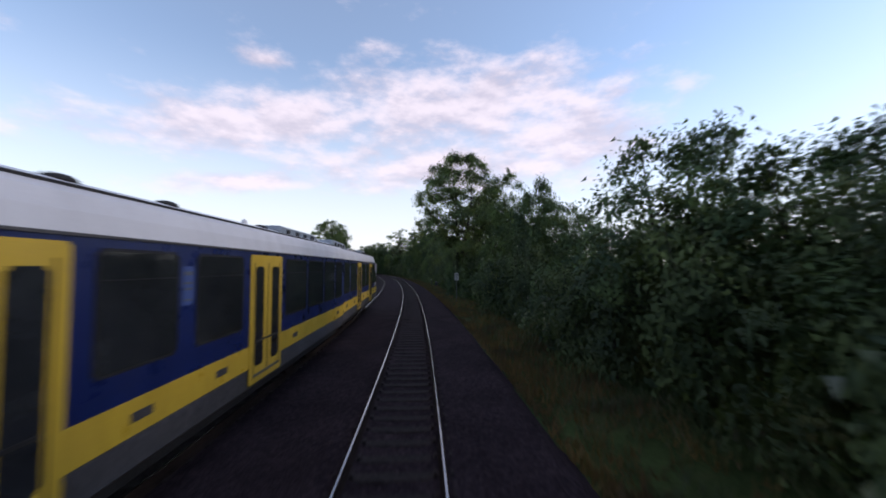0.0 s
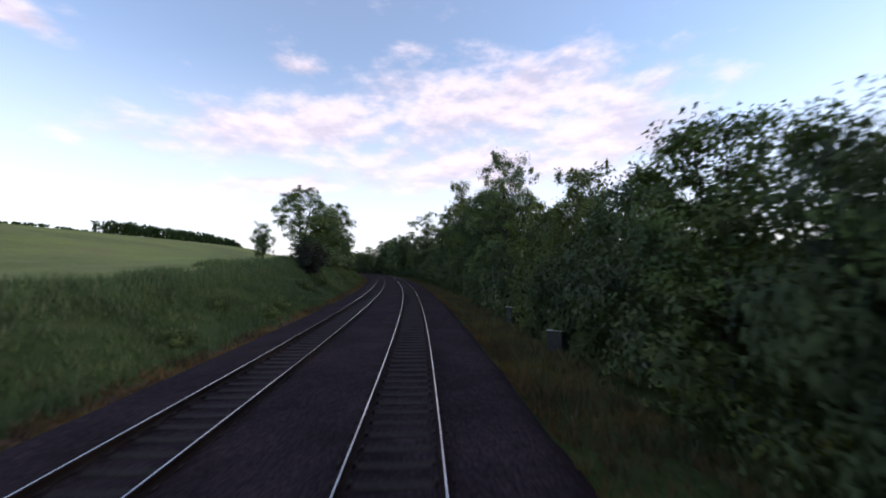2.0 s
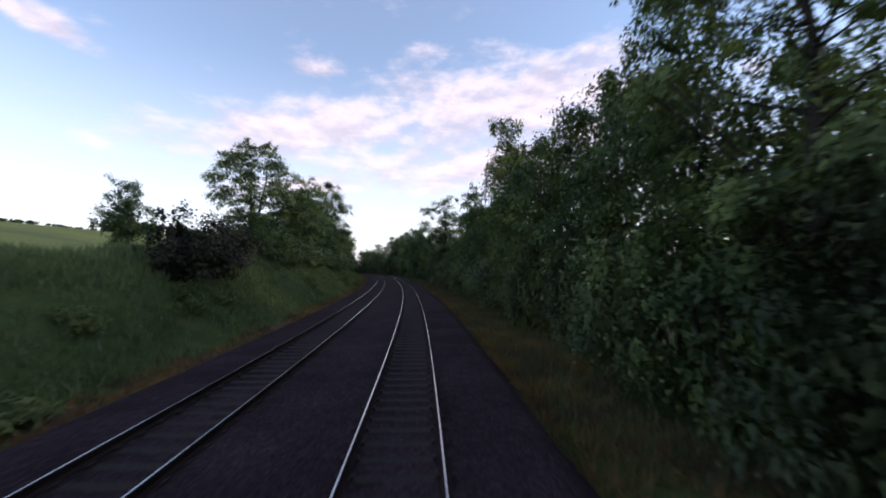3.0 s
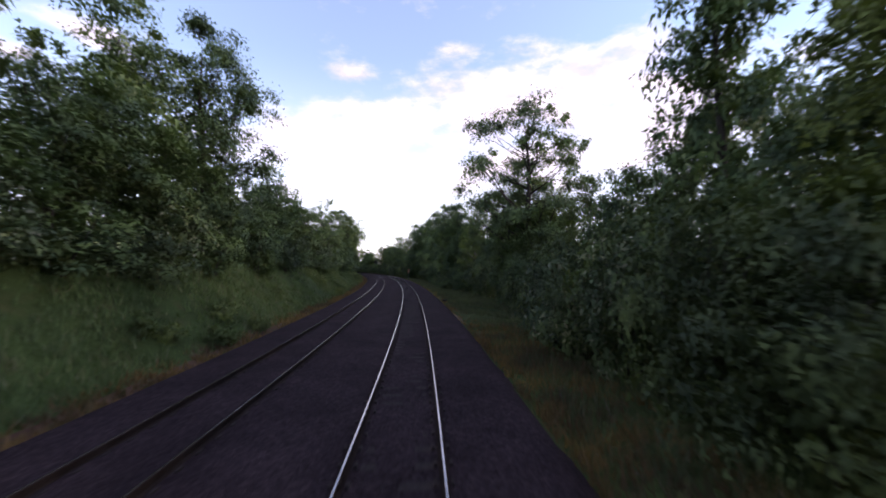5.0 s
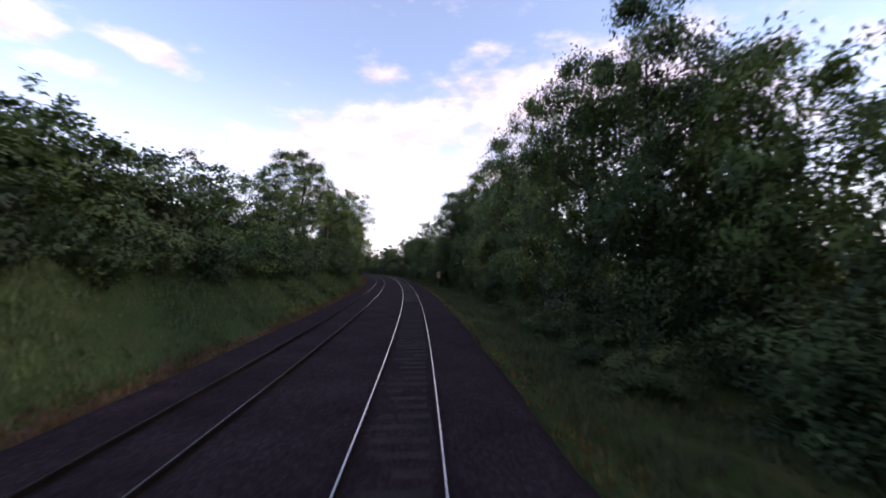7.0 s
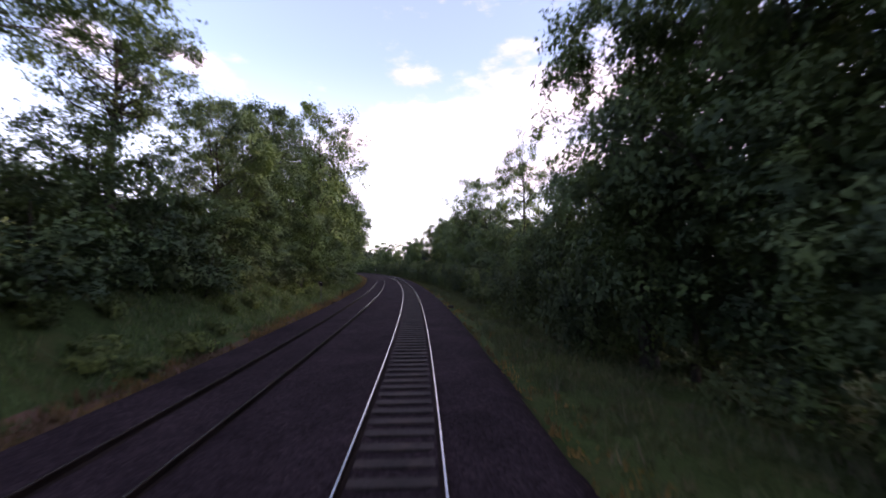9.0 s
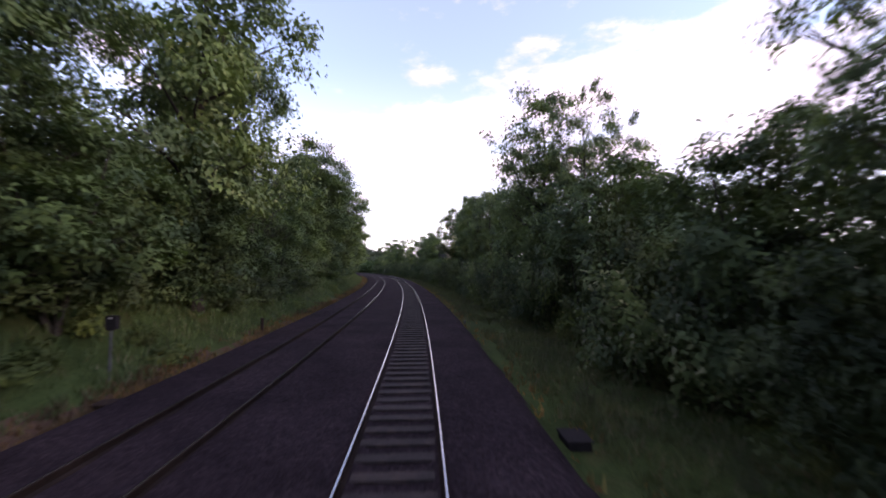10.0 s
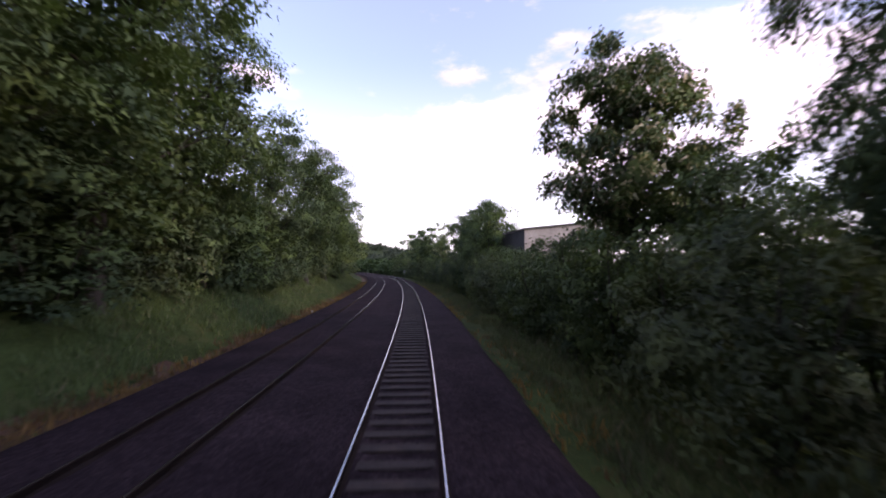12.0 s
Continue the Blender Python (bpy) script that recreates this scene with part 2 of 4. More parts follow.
HILL = (-660.0, 1030.0, 54.0, 230.0)                      # the wooded hill that closes the line: place, height, reach


def ripple(s, u, a, b, c):
    return np.sin(s * a + 1.3) * np.sin(u * b + 0.7) + 0.6 * np.sin(s * a * 2.3 + u * c) + 0.4 * np.sin(s * a * 5.1 - u * c * 1.7)


def ground_z(s, u):
    """Height of the ground over the line, from the rail heads."""
    s, u = np.asarray(s, float), np.asarray(u, float)
    x = (RADIUS + u) * np.cos(s / RADIUS) - RADIUS
    left = -u
    bed = np.full_like(u, -0.150)
    for c in (0.0, -4.19):                                   # lower between the rails, so that the sleepers show
        depth = np.interp(s, (100, 135, 205, 250), (0.055, 0.034, 0.034, 0.085)) if c == 0.0 else np.interp(s, (100, 135), (0.055, 0.0))
        bed = bed - depth * (np.abs(u - c) < 0.72)
    bed = bed - 0.05 * np.exp(-((u + 2.1) / 0.5) ** 2) + 0.012 * ripple(s, u, 2.1, 5.0, 3.0)
    h = np.interp(s, BANK_S, BANK_H)
    zl = -0.15 - 0.60 * smooth((left - 6.6) / 1.2)
    zl = zl + (h + 0.75) * smooth((left - 7.9) / np.interp(s, (110, 250), (8.0, 6.4)))
    far = 0.107 * np.clip(-x - 25.0, 0, 250.0) * smooth((left - 14.0) / 45.0)
    zl = zl + far + 0.10 * smooth((left - 8) / 3) * ripple(s, u, 0.31, 0.5, 0.4)
    zr = -0.15 - 0.70 * smooth((u - 2.5) / 1.1) - 0.25 * smooth((u - 5.0) / 6.0) + 0.07 * smooth((u - 3.6) / 2) * ripple(s, u, 0.4, 0.6, 0.5)
    z = np.where(left > 6.6, zl, np.where(u > 2.5, zr, bed))
    y = (RADIUS + u) * np.sin(s / RADIUS)
    return z + HILL[2] * np.exp(-((x - HILL[0]) ** 2 + (y - HILL[1]) ** 2) / HILL[3] ** 2)


def stand(s, u, sink=0.0):
    p = on_line(s, u)
    return Vector((p.x, p.y, float(ground_z(s, u)) - sink))


us = np.concatenate([[-687.5, -640, -580, -520, -460, -400, -350, -300, -260, -225, -190, -160, -130, -105, -85, -68, -54, -43, -35, -29, -25, -22, -20, -18.5, -17],
                     np.arange(-16, -8.5, 0.5), np.arange(-8.5, 4.6, 0.25), np.arange(4.75, 12, 0.75),
                     [13, 15, 18, 22, 28, 36, 48, 64, 90, 130, 190, 280, 420, 640, 950, 1400, 2100, 3000, 4500]])
ss = np.concatenate([np.linspace(-2161, -220, 40), np.arange(-200, -30, 12.0), np.arange(-30, 480, 1.25), np.arange(482, 700, 9.0), np.linspace(715, 2161, 40)])
S, U = np.meshgrid(ss, us, indexing="ij")
Z = ground_z(S, U)
X = (RADIUS + U) * np.cos(S / RADIUS) - RADIUS
Y = (RADIUS + U) * np.sin(S / RADIUS)
gv = np.stack([X, Y, Z], -1).reshape(-1, 3)
ni, nj = S.shape
ii, jj = np.meshgrid(np.arange(ni - 1), np.arange(nj - 1), indexing="ij")
a = (ii * nj + jj).ravel()
gf = np.stack([a, a + nj, a + nj + 1, a + 1], -1)[:, ::-1]
uc = (us[jj] + us[jj + 1]).ravel() / 2 + 0.15 * np.sin(ss[ii].ravel() * 0.9) + 0.1 * np.sin(ss[ii].ravel() * 2.7)
sc = ss[ii].ravel()
edge = np.interp(sc, (0, 50, 75, 100, 125, 150), (13.5, 14.0, 15.5, 16.5, 17.0, 17.0))
gm = np.where((uc > -7.2) & (uc < 3.1), 0, np.where((uc > -8.6) & (uc <= -7.2), 1, np.where((uc < -edge), 3, 2)))
ground_me = mesh_from("ground", gv, gf, [M_BALLAST, M_SOIL, M_VERGE, M_MEADOW], gm, True)
tagged(new("ground", ground_me), "dark ballast bed, grassy banks and rising green meadow", "ground", kind="structure")

# ---------------------------------------------------------------- the tracks
S0, S1 = -25.0, 520.0
RAIL_PROFILE = [(-0.0365, -0.010), (-0.034, -0.003), (-0.017, 0.0), (0.017, 0.0), (0.034, -0.003), (0.0365, -0.010), (0.0365, -0.035), (0.010, -0.050), (0.009, -0.130),
                (0.070, -0.158), (0.070, -0.172), (-0.070, -0.172), (-0.070, -0.158), (-0.009, -0.130), (-0.010, -0.050), (-0.0365, -0.035)]


def rail_mesh(u0, top, a, b):
    st = np.linspace(a, b, int((b - a) / 2) + 1)
    k = len(RAIL_PROFILE)
    vs, fs, mi = [], [], []
    for i, s in enumerate(st):
        for du, z in RAIL_PROFILE:
            vs.append(on_line(s, u0 + du, z))
        if i:
            for j in range(k):
                j2 = (j + 1) % k
                fs.append(((i - 1) * k + j, (i - 1) * k + j2, i * k + j2, i * k + j))
                mi.append(0 if j == 2 else 1)
    return mesh_from("rail", vs, fs, [top, M_RAIL], mi, False)


TRACKS = []
for u0, words in ((0.0, "worn railway track with bright rails and dark sleepers"), (-4.19, "second railway track in dark ballast, rail heads coloured without sheen further on")):
    track = tagged(new("railway_track"), words, "railway track", kind="structure")
    for side in (-1, 1):
        if u0 == 0:
            under("rail", rail_mesh(side * 0.7535, M_RAILTOP, S0, S1), track, "steel rail with polished head")
        else:
            # same rails throughout; past 118 m the lost sky reflection is coloured in
            under("rail", rail_mesh(u0 + side * 0.7535, M_RAILTOP, S0, 118.0), track, "steel rail with polished head")
            under("rail", rail_mesh(u0 + side * 0.7535, M_RAIL_NOSHEEN, 118.006, S1), track, "brown rail, its head coloured dark for the missing sky sheen")
    TRACKS.append((track, u0))

# ---------------------------------------------------------------- trees and bushes
rng = np.random.default_rng(7)


def tube(points, radii, sides=6):
    """Vertices and quads of a tapered tube along points."""
    pts = [Vector(p) for p in points]
    vs, fs = [], []
    for i, p in enumerate(pts):
        d = (pts[min(i + 1, len(pts) - 1)] - pts[max(i - 1, 0)]).normalized()
        x = d.orthogonal().normalized()
        y = d.cross(x)
        for j in range(sides):
            an = 2 * math.pi * j / sides
            vs.append(p + (x * math.cos(an) + y * math.sin(an)) * radii[i])
        if i:
            for j in range(sides):
                k = (j + 1) % sides
                fs.append(((i - 1) * sides + j, (i - 1) * sides + k, i * sides + k, i * sides + j))
    return vs, fs


def joined(tubes):
    vs, fs = [], []
    for v, f in tubes:
        o = len(vs)
        vs += v
        fs += [tuple(i + o for i in q) for q in f]
    return vs, fs


def unit(v):
    return v / (np.linalg.norm(v, axis=1, keepdims=True) + 1e-6)


def leaves_at(centres, counts, spread, size, droop=0.0, heart=None, round_off=0.8):
    """Pointed leaves in drooping sprays, each spray a shallow dome that hangs outwards: vertices, triangles and the soft normals of the sprays."""
    m = len(centres)
    away = centres - heart if heart is not None else rng.normal(size=(m, 3))
    away = unit(away)
    axis = away * 0.55 + rng.normal(size=(m, 3)) * 0.16
    axis[:, 2] += 0.70
    axis = unit(axis)
    e1 = unit(np.cross(axis, rng.normal(size=(m, 3))))
    e2 = np.cross(axis, e1)
    who = np.repeat(np.arange(m), counts)
    n = len(who)
    c, ax, sp = centres[who], axis[who], np.asarray(spread)[who][:, None]
    rad, an = np.sqrt(rng.random((n, 1))), rng.random((n, 1)) * 6.283
    fan = 0.72 + 0.28 * np.sin(an * 3 + who[:, None] * 1.7)              # lobed, not round
    flat = (e1[who] * np.cos(an) + e2[who] * np.sin(an)) * rad * fan
    off = flat * sp * 1.12 - ax * sp * (0.34 + 0.4 * droop) * rad ** 2 + ax * sp * rng.normal(size=(n, 1)) * 0.15
    loose = rng.random(n) < 0.30                                         # some stand free and fill the gaps
    ball = unit(rng.normal(size=(n, 3))) * (rng.random((n, 1)) ** 0.45) * sp * (1.0, 1.0, 0.7)
    off = np.where(loose[:, None], ball, off)
    shoot = rng.random(m)[who] < 0.07                                    # and some sprays are upright shoots
    tall = ax * sp * rng.random((n, 1)) * 1.25 + ball * 0.42
    off = np.where(shoot[:, None], tall, off)
    p = c + off
    p[:, 2] -= droop * 0.5 * rng.random(n) * np.linalg.norm(off[:, :2], axis=1)
    up = unit(ax * 0.9 + flat * 0.7 + rng.normal(size=(n, 3)) * 0.45)
    a = unit(np.cross(up, rng.normal(size=(n, 3))))
    b = np.cross(up, a)
    a[:, 2] -= 0.40
    L = (size * (0.6 + 0.8 * rng.random(n)))[:, None]
    v = np.stack([p + b * L * 0.36, p - b * L * 0.36, p + a * L], 1).reshape(-1, 3)
    soft = unit(ax * 0.45 + flat * 0.55 + (away[who] * 0.9 if heart is not None else 0.0))
    nor = up * (1 - round_off) + soft * round_off
    nor[:, 2] += 0.10
    return v, np.arange(n * 3).reshape(-1, 3), np.repeat(unit(nor), 3, axis=0)


def lobes_of(n, zc, r, rz, shape, seed, even=False):
    """Centres of the leaf masses that make up an uneven crown."""
    g = np.random.default_rng(seed)
    out = []
    for k in range(n):
        zz = max(-0.95, min(0.97, 1 - 2 * (k + 0.5) / n + g.normal() * 0.07))
        an = k * 2.39996 + g.normal() * 0.30
        w = math.sqrt(1 - zz * zz)
        q = (0.70 if k % 4 == 3 else 0.92) + 0.16 * g.random() if not even else 0.94 + 0.06 * g.random()
        wide = r * {"cone": 1.08 - 0.55 * (zz + 1) / 2, "egg": 1.06 - 0.18 * (zz + 1) / 2}.get(shape, 1.0)
        out.append((math.cos(an) * w * q * wide, math.sin(an) * w * q * wide, zc + zz * q * rz))
    return np.array(out)


def tree_kind(seed, h, r, base, clumps, per, size, spread, shape, bark, leaf, stems=1, limbs=26, droop=0.2, core=44, twigs=3, lobes=0, even=False):
    """Trunk mesh and crown mesh of one kind of tree, h metres high; base: where the crown begins."""
    g = random.Random(seed)
    zc = base + (h - base) / 2
    lobe = r * (0.26 if even else 0.38 if h > 6 else 0.44)                  # the size of one leaf mass
    rz = (h - base) / 2 - lobe * 0.75
    many = lobes or (30 if h > 6 else 14)
    hearts = lobes_of(many, zc, r - lobe * 0.85, rz, shape, seed, even)
    pick = np.random.default_rng(seed + 50)
    own = np.arange(clumps) % many
    reach = lobe * (0.75 + 0.5 * pick.random(many))
    d = hearts - (0.0, 0.0, zc - 0.2 * rz)
    d = unit(pick.normal(size=(clumps, 3)) + 0.55 * unit(d)[own] + (0.0, 0.0, 0.45))
    cl = hearts[own] + d * (reach[own] * (0.72 + 0.3 * pick.random(clumps)))[:, None] * (1.0, 1.0, 0.82)
    tubes = []
    tops = []
    for k in range(stems):
        lean = 0.0 if stems == 1 else 0.9
        x = y = 0.0
        line, rad = [], []
        ax, ay = g.uniform(-1, 1) * lean, g.uniform(-1, 1) * lean
        for i in range(9):
            f = i / 8
            line.append((x + ax * f * 1.6, y + ay * f * 1.6, -0.3 + f * (h * 0.88 + 0.3)))
            rad.append((0.019 * h * (1 - f) ** 0.9 + 0.015) / (stems ** 0.4) * (1.35 if i == 0 else 1))
            x += g.uniform(-0.12, 0.12) * h / 12
            y += g.uniform(-0.12, 0.12) * h / 12
        tubes.append(tube(line, rad, 8 if h > 6 else 4))
        tops.append((line, rad))
    for i in range(min(limbs, clumps)):
        c = Vector(hearts[i]) if i < many else Vector(cl[i])
        line, rad = tops[i % stems]
        zz = max(base * 0.55, min(c.z - math.hypot(c.x, c.y) * g.uniform(0.4, 0.9), h * 0.8))
        f = min(0.97, max(0.06, (zz + 0.3) / (h * 0.88 + 0.3))) * 8
        j = min(7, int(f))
        p0 = Vector(line[j]).lerp(Vector(line[j + 1]), f - j)
        mid = p0.lerp(c, 0.5) + Vector((g.uniform(-.4, .4), g.uniform(-.4, .4), -0.05 * (c - p0).length))
        r0 = rad[j] * 0.42
        tubes.append(tube([p0, p0.lerp(mid, 0.5) + Vector((0, 0, -0.05)), mid, mid.lerp(c, 0.55), c], [r0, r0 * 0.75, r0 * 0.5, r0 * 0.3, 0.012], 4))
        for _ in range(twigs):
            e = c + Vector((g.gauss(0, 1), g.gauss(0, 1), g.gauss(0.2, 0.7))) * spread * 0.42
            tubes.append(tube([mid.lerp(c, g.uniform(0.2, 0.9)), c.lerp(e, 0.5), e], [r0 * 0.28, r0 * 0.18, 0.006], 3))
    tv, tf = joined(tubes)
    trunk = mesh_from("trunk", tv, tf, [bark], None, True)
    if per == 0:
        return trunk, None
    counts = (per * (0.5 + rng.random(len(cl)))).astype(int)
    sp = spread * 0.82 * (0.7 + 0.6 * rng.random(len(cl)))
    lv, lf, ln = leaves_at(cl, counts, sp, size, droop, hearts[own] - (0.0, 0.0, lobe * 0.25))
    if core:                                             # large inner leaves that close the heart of the crown
        inner = lobes_of(core, zc - (h - base) * 0.06, r * 0.55, rz * 0.72, shape, seed + 1) * (pick.random((core, 1)) ** 0.5 * (1, 1, 0) + (0, 0, 1))
        iv, jf, jn = leaves_at(inner, np.full(core, 70), np.full(core, spread), size * 1.45, droop, np.array((0.0, 0.0, zc)))
        lf = np.concatenate([lf, jf + len(lv)])
        lv, ln = np.concatenate([lv, iv]), np.concatenate([ln, jn])
    return trunk, mesh_from("crown", lv, lf, [leaf], None, True, ln)


def kind_set(seed, h, r, base, clumps, per, size, spread, shape, bark, leaf, **more):
    """The full meshes, lighter ones for what stands further back, and sparse ones for what stands behind the rest."""
    out = [tree_kind(seed, h, r, base, clumps, per, size, spread, shape, bark, leaf, **more)]
    for limbs, share, larger in ((12, 0.42, 1.38), (6, 0.24, 1.85)):
        less = dict(more, limbs=min(limbs, more.get("limbs", 26)), twigs=1, core=int(more.get("core", 44) * (share + 0.25)))
        out.append(tree_kind(seed, h, r, base, clumps, int(per * share), size * larger, spread, shape, bark, leaf, **less))
    return out


# kinds of plants: height, radius, meshes
KINDS = {}
KINDS["ash"] = (16.0, 4.6, kind_set(11, 16, 4.6, 1.6, 126, 172, 0.167, 1.15, "egg", M_BARK, M_LEAF, core=76))
KINDS["ash_b"] = (16.0, 4.4, kind_set(23, 16, 4.4, 1.2, 156, 176, 0.167, 1.18, "round", M_BARK, M_LEAF_B, core=90))
KINDS["airy"] = (18.0, 5.0, kind_set(31, 18, 5.0, 2.6, 126, 180, 0.167, 1.05, "round", M_BARK, M_LEAF, limbs=60, core=24))
KINDS["round"] = (17.0, 5.0, kind_set(37, 17, 5.0, 4.6, 280, 150, 0.170, 1.0, "round", M_BARK, M_LEAF, stems=2, limbs=80, core=24, lobes=72, even=True))
KINDS["high"] = (18.0, 5.0, kind_set(33, 18, 5.0, 8.6, 110, 150, 0.165, 1.0, "round", M_BARK, M_LEAF, limbs=70, core=8, lobes=26))
KINDS["aspen"] = (18.0, 4.0, kind_set(43, 18, 4.0, 1.0, 135, 165, 0.177, 1.05, "cone", M_BARK, M_LEAF, limbs=50, droop=0.3, core=40))
KINDS["birch"] = (14.0, 2.8, kind_set(41, 14, 2.8, 2.0, 90, 108, 0.195, 0.95, "cone", M_BIRCH, M_LEAF_Y, limbs=40, droop=0.8, core=8))
KINDS["maple"] = (12.0, 4.2, kind_set(53, 12, 4.2, 1.4, 96, 172, 0.186, 1.25, "round", M_BARK, M_LEAF_B, stems=2, core=52))
KINDS["hazel"] = (9.0, 3.4, kind_set(61, 9, 3.4, 0.5, 81, 151, 0.167, 1.1, "round", M_BARK, M_LEAF_B, stems=3, droop=0.4))
KINDS["chestnut"] = (13.0, 3.3, kind_set(71, 13, 3.3, 3.4, 99, 216, 0.186, 1, "egg", M_BARK, M_LEAF_F))
KINDS["bare"] = (10.0, 2.6, kind_set(83, 10, 2.6, 1.6, 70, 7, 0.150, 0.9, "round", M_BARK, M_LEAF, stems=2, limbs=70, twigs=7, core=0))
KINDS["bush"] = (4.2, 2.5, kind_set(91, 4.2, 2.5, -0.5, 48, 118, 0.138, 0.9, "round", M_BARK, M_LEAF_H, stems=3, limbs=6, twigs=1, core=14))
KINDS["bush_b"] = (5.0, 2.4, kind_set(97, 5.0, 2.4, -0.5, 48, 118, 0.142, 0.95, "round", M_BARK, M_LEAF_B, stems=3, limbs=6, twigs=1, core=14))
KINDS["thorn"] = (4.4, 2.5, kind_set(113, 4.4, 2.5, -0.4, 54, 105, 0.142, 0.85, "round", M_BARK, M_LEAF_D, stems=3, limbs=6, twigs=1, core=18))
KINDS["elder"] = (3.6, 2.2, kind_set(103, 3.6, 2.2, -0.3, 45, 112, 0.138, 0.85, "round", M_BARK, M_LEAF_E, stems=3, limbs=6, twigs=1, core=12))
KINDS["pale"] = (5.0, 2.3, kind_set(109, 5.0, 2.3, -0.3, 48, 112, 0.142, 0.9, "round", M_BARK, M_LEAF_Y, stems=3, limbs=6, twigs=1, core=12))
KINDS["weed"] = (1.3, 0.8, kind_set(119, 1.3, 0.8, 0.0, 16, 40, 0.110, 0.34, "round", M_GRASS, M_LEAF_Y, stems=3, limbs=6, twigs=1, core=4))
NAMES = {"ash": ("ash_tree", "tall green broadleaf tree on the railway bank", "tree"),
         "ash_b": ("broadleaf_tree", "dense dark green broadleaf tree beside the line", "tree"),
         "airy": ("open_crowned_tree", "tall tree with an open crown and visible limbs", "tree"),
         "high": ("high_crowned_tree", "tall tree with a bare trunk and a high open crown", "tree"),
         "round": ("round_crowned_tree", "tall round-crowned tree with branches showing through the leaves", "tree"),
         "aspen": ("aspen_tree", "tall narrowing tree with leaves down to the hedge", "tree"),
         "birch": ("birch_tree", "slender pale-barked tree with hanging twigs", "tree"),
         "maple": ("maple_tree", "broad two-stemmed green tree by the railway", "tree"),
         "hazel": ("hazel_tree", "many-stemmed leafy tree reaching down to the grass", "tree"),
         "chestnut": ("chestnut_tree", "tree with pale blossom among dark leaves", "tree"),
         "bare": ("bare_tree", "leafless grey tree among green neighbours", "tree"),
         "bush": ("bush", "dense dark green bush on the verge", "bush"),
         "bush_b": ("bush", "tall leafy green bush beside the line", "bush"),
         "thorn": ("thorn_bush", "dark brownish green thorn bush on the grassy bank", "bush"),
         "elder": ("elder_bush", "low bush with a few pale blossoms", "bush"),
         "pale": ("willow_bush", "light green bush with fine leaves", "bush")}
NAMES["weed"] = ("weed_clump", "clump of leafy pale green weeds in the grass", "weeds")
turn = random.Random(5)


def plant(kind, s, u, top, r=None, back=False, sink=0.15):
    """One tree or bush; top: height of its crown over the rails."""
    h0, r0, levels = KINDS[kind]
    name, words, cat = NAMES[kind]
    further = u > 12.5 or u < -16.0 or (cat == "bush" and s > 100 and u < 0)
    trunk, crown = levels[2 if back or s > 410 else 1 if further else 0]
    p = stand(s, u, sink)
    if cat == "tree":
        top, r = top * 1.035, (r * 1.10 if r else None)
    h = top - p.z
    k = (r / r0) if r else (h / h0) ** 0.7
    ob = new(name)
    ob.location, ob.rotation_euler = p, (0, 0, turn.uniform(0, 6.28))
    ob.scale = (k, k, h / h0)
    under("trunk", trunk, ob)
    if crown:
        under("crown", crown, ob)
    return tagged(ob, words, cat, "bushes along the line" if cat == "bush" else "weeds on the bank" if cat == "weeds" else "trees along the line")


# what grows where: kind, place along the line, distance to the right, height of the top, width
# trees right of the line, from 5 to 88 m along the line
for row in (
    ("maple", 5, 11, 6.4, 3.0), ("hazel", 9.5, 11.2, 6.6, 3.0), ("hazel", 13.5, 10, 8.0, 3.3), ("hazel", 21, 10, 5.2, 2.8), ("maple", 28.5, 11.5, 7.6, 2.8), ("maple", 32.5, 10.8, 10.2, 2.3),
    ("maple", 37.5, 10.2, 9.2, 3.0), ("round", 49, 6.5, 17.0, 5.1), ("bush_b", 48.2, 5.9, 4.8, 1.7), ("bush", 45.0, 6.9, 4.2, 1.8), ("ash", 43, 10.8, 13.2, 3.0), ("ash_b", 52.8, 10.6, 14.0, 3.6),
    ("hazel", 60, 9.4, 7.2, 2.8), ("maple", 67, 9.8, 7.6, 3.2), ("hazel", 75, 11.5, 7.4, 3.0), ("pale", 83, 8.6, 6.8, 2.4), ("maple", 89.5, 13.0, 8.8, 3.2), ("hazel", 83.0, 13.4, 8.0, 3.2), ("hazel", 77.5, 14.5, 8.4, 3.2), ("birch", 80.5, 10.6, 9.4, 2.0), ("birch", 88.6, 15.9, 11.8, 2.4),
):
    plant(*row)
# trees right of the line, from 92 to 177 m along the line
for row in (
    ("airy", 92, 9.0, 12.0, 3.4), ("maple", 95.6, 12.8, 9.6, 2.8), ("maple", 96, 13.5, 8.4, 3.6), ("ash", 98.0, 10.2, 15.0, 3.5), ("maple", 103.5, 10.4, 12.6, 3.4), ("maple", 109, 9.6, 12.2, 3.9), ("birch", 120.5, 9.2, 17.4, 2.7), ("ash_b", 122, 11.0, 15.0, 4.0),
    ("maple", 128.5, 8.6, 10.0, 3.2), ("maple", 137, 9.5, 9.0, 3.2), ("birch", 146.5, 10.6, 11.2, 2.2), ("aspen", 155.0, 12.6, 18.0, 3.1), ("birch", 149.2, 12.6, 13.0, 2.4), ("round", 159, 18.0, 13.0, 3.4), ("hazel", 149.5, 11.4, 7.6, 3.0),
    ("maple", 150, 14.5, 9.0, 3.2), ("maple", 158.5, 12.0, 8.6, 3.0), ("maple", 164, 14.5, 8.4, 3.2), ("hazel", 160, 10.6, 5.4, 2.6), ("birch", 166.5, 12.2, 9.4, 2.2), ("airy", 177, 11.3, 19.6, 6.2),
):
    plant(*row)
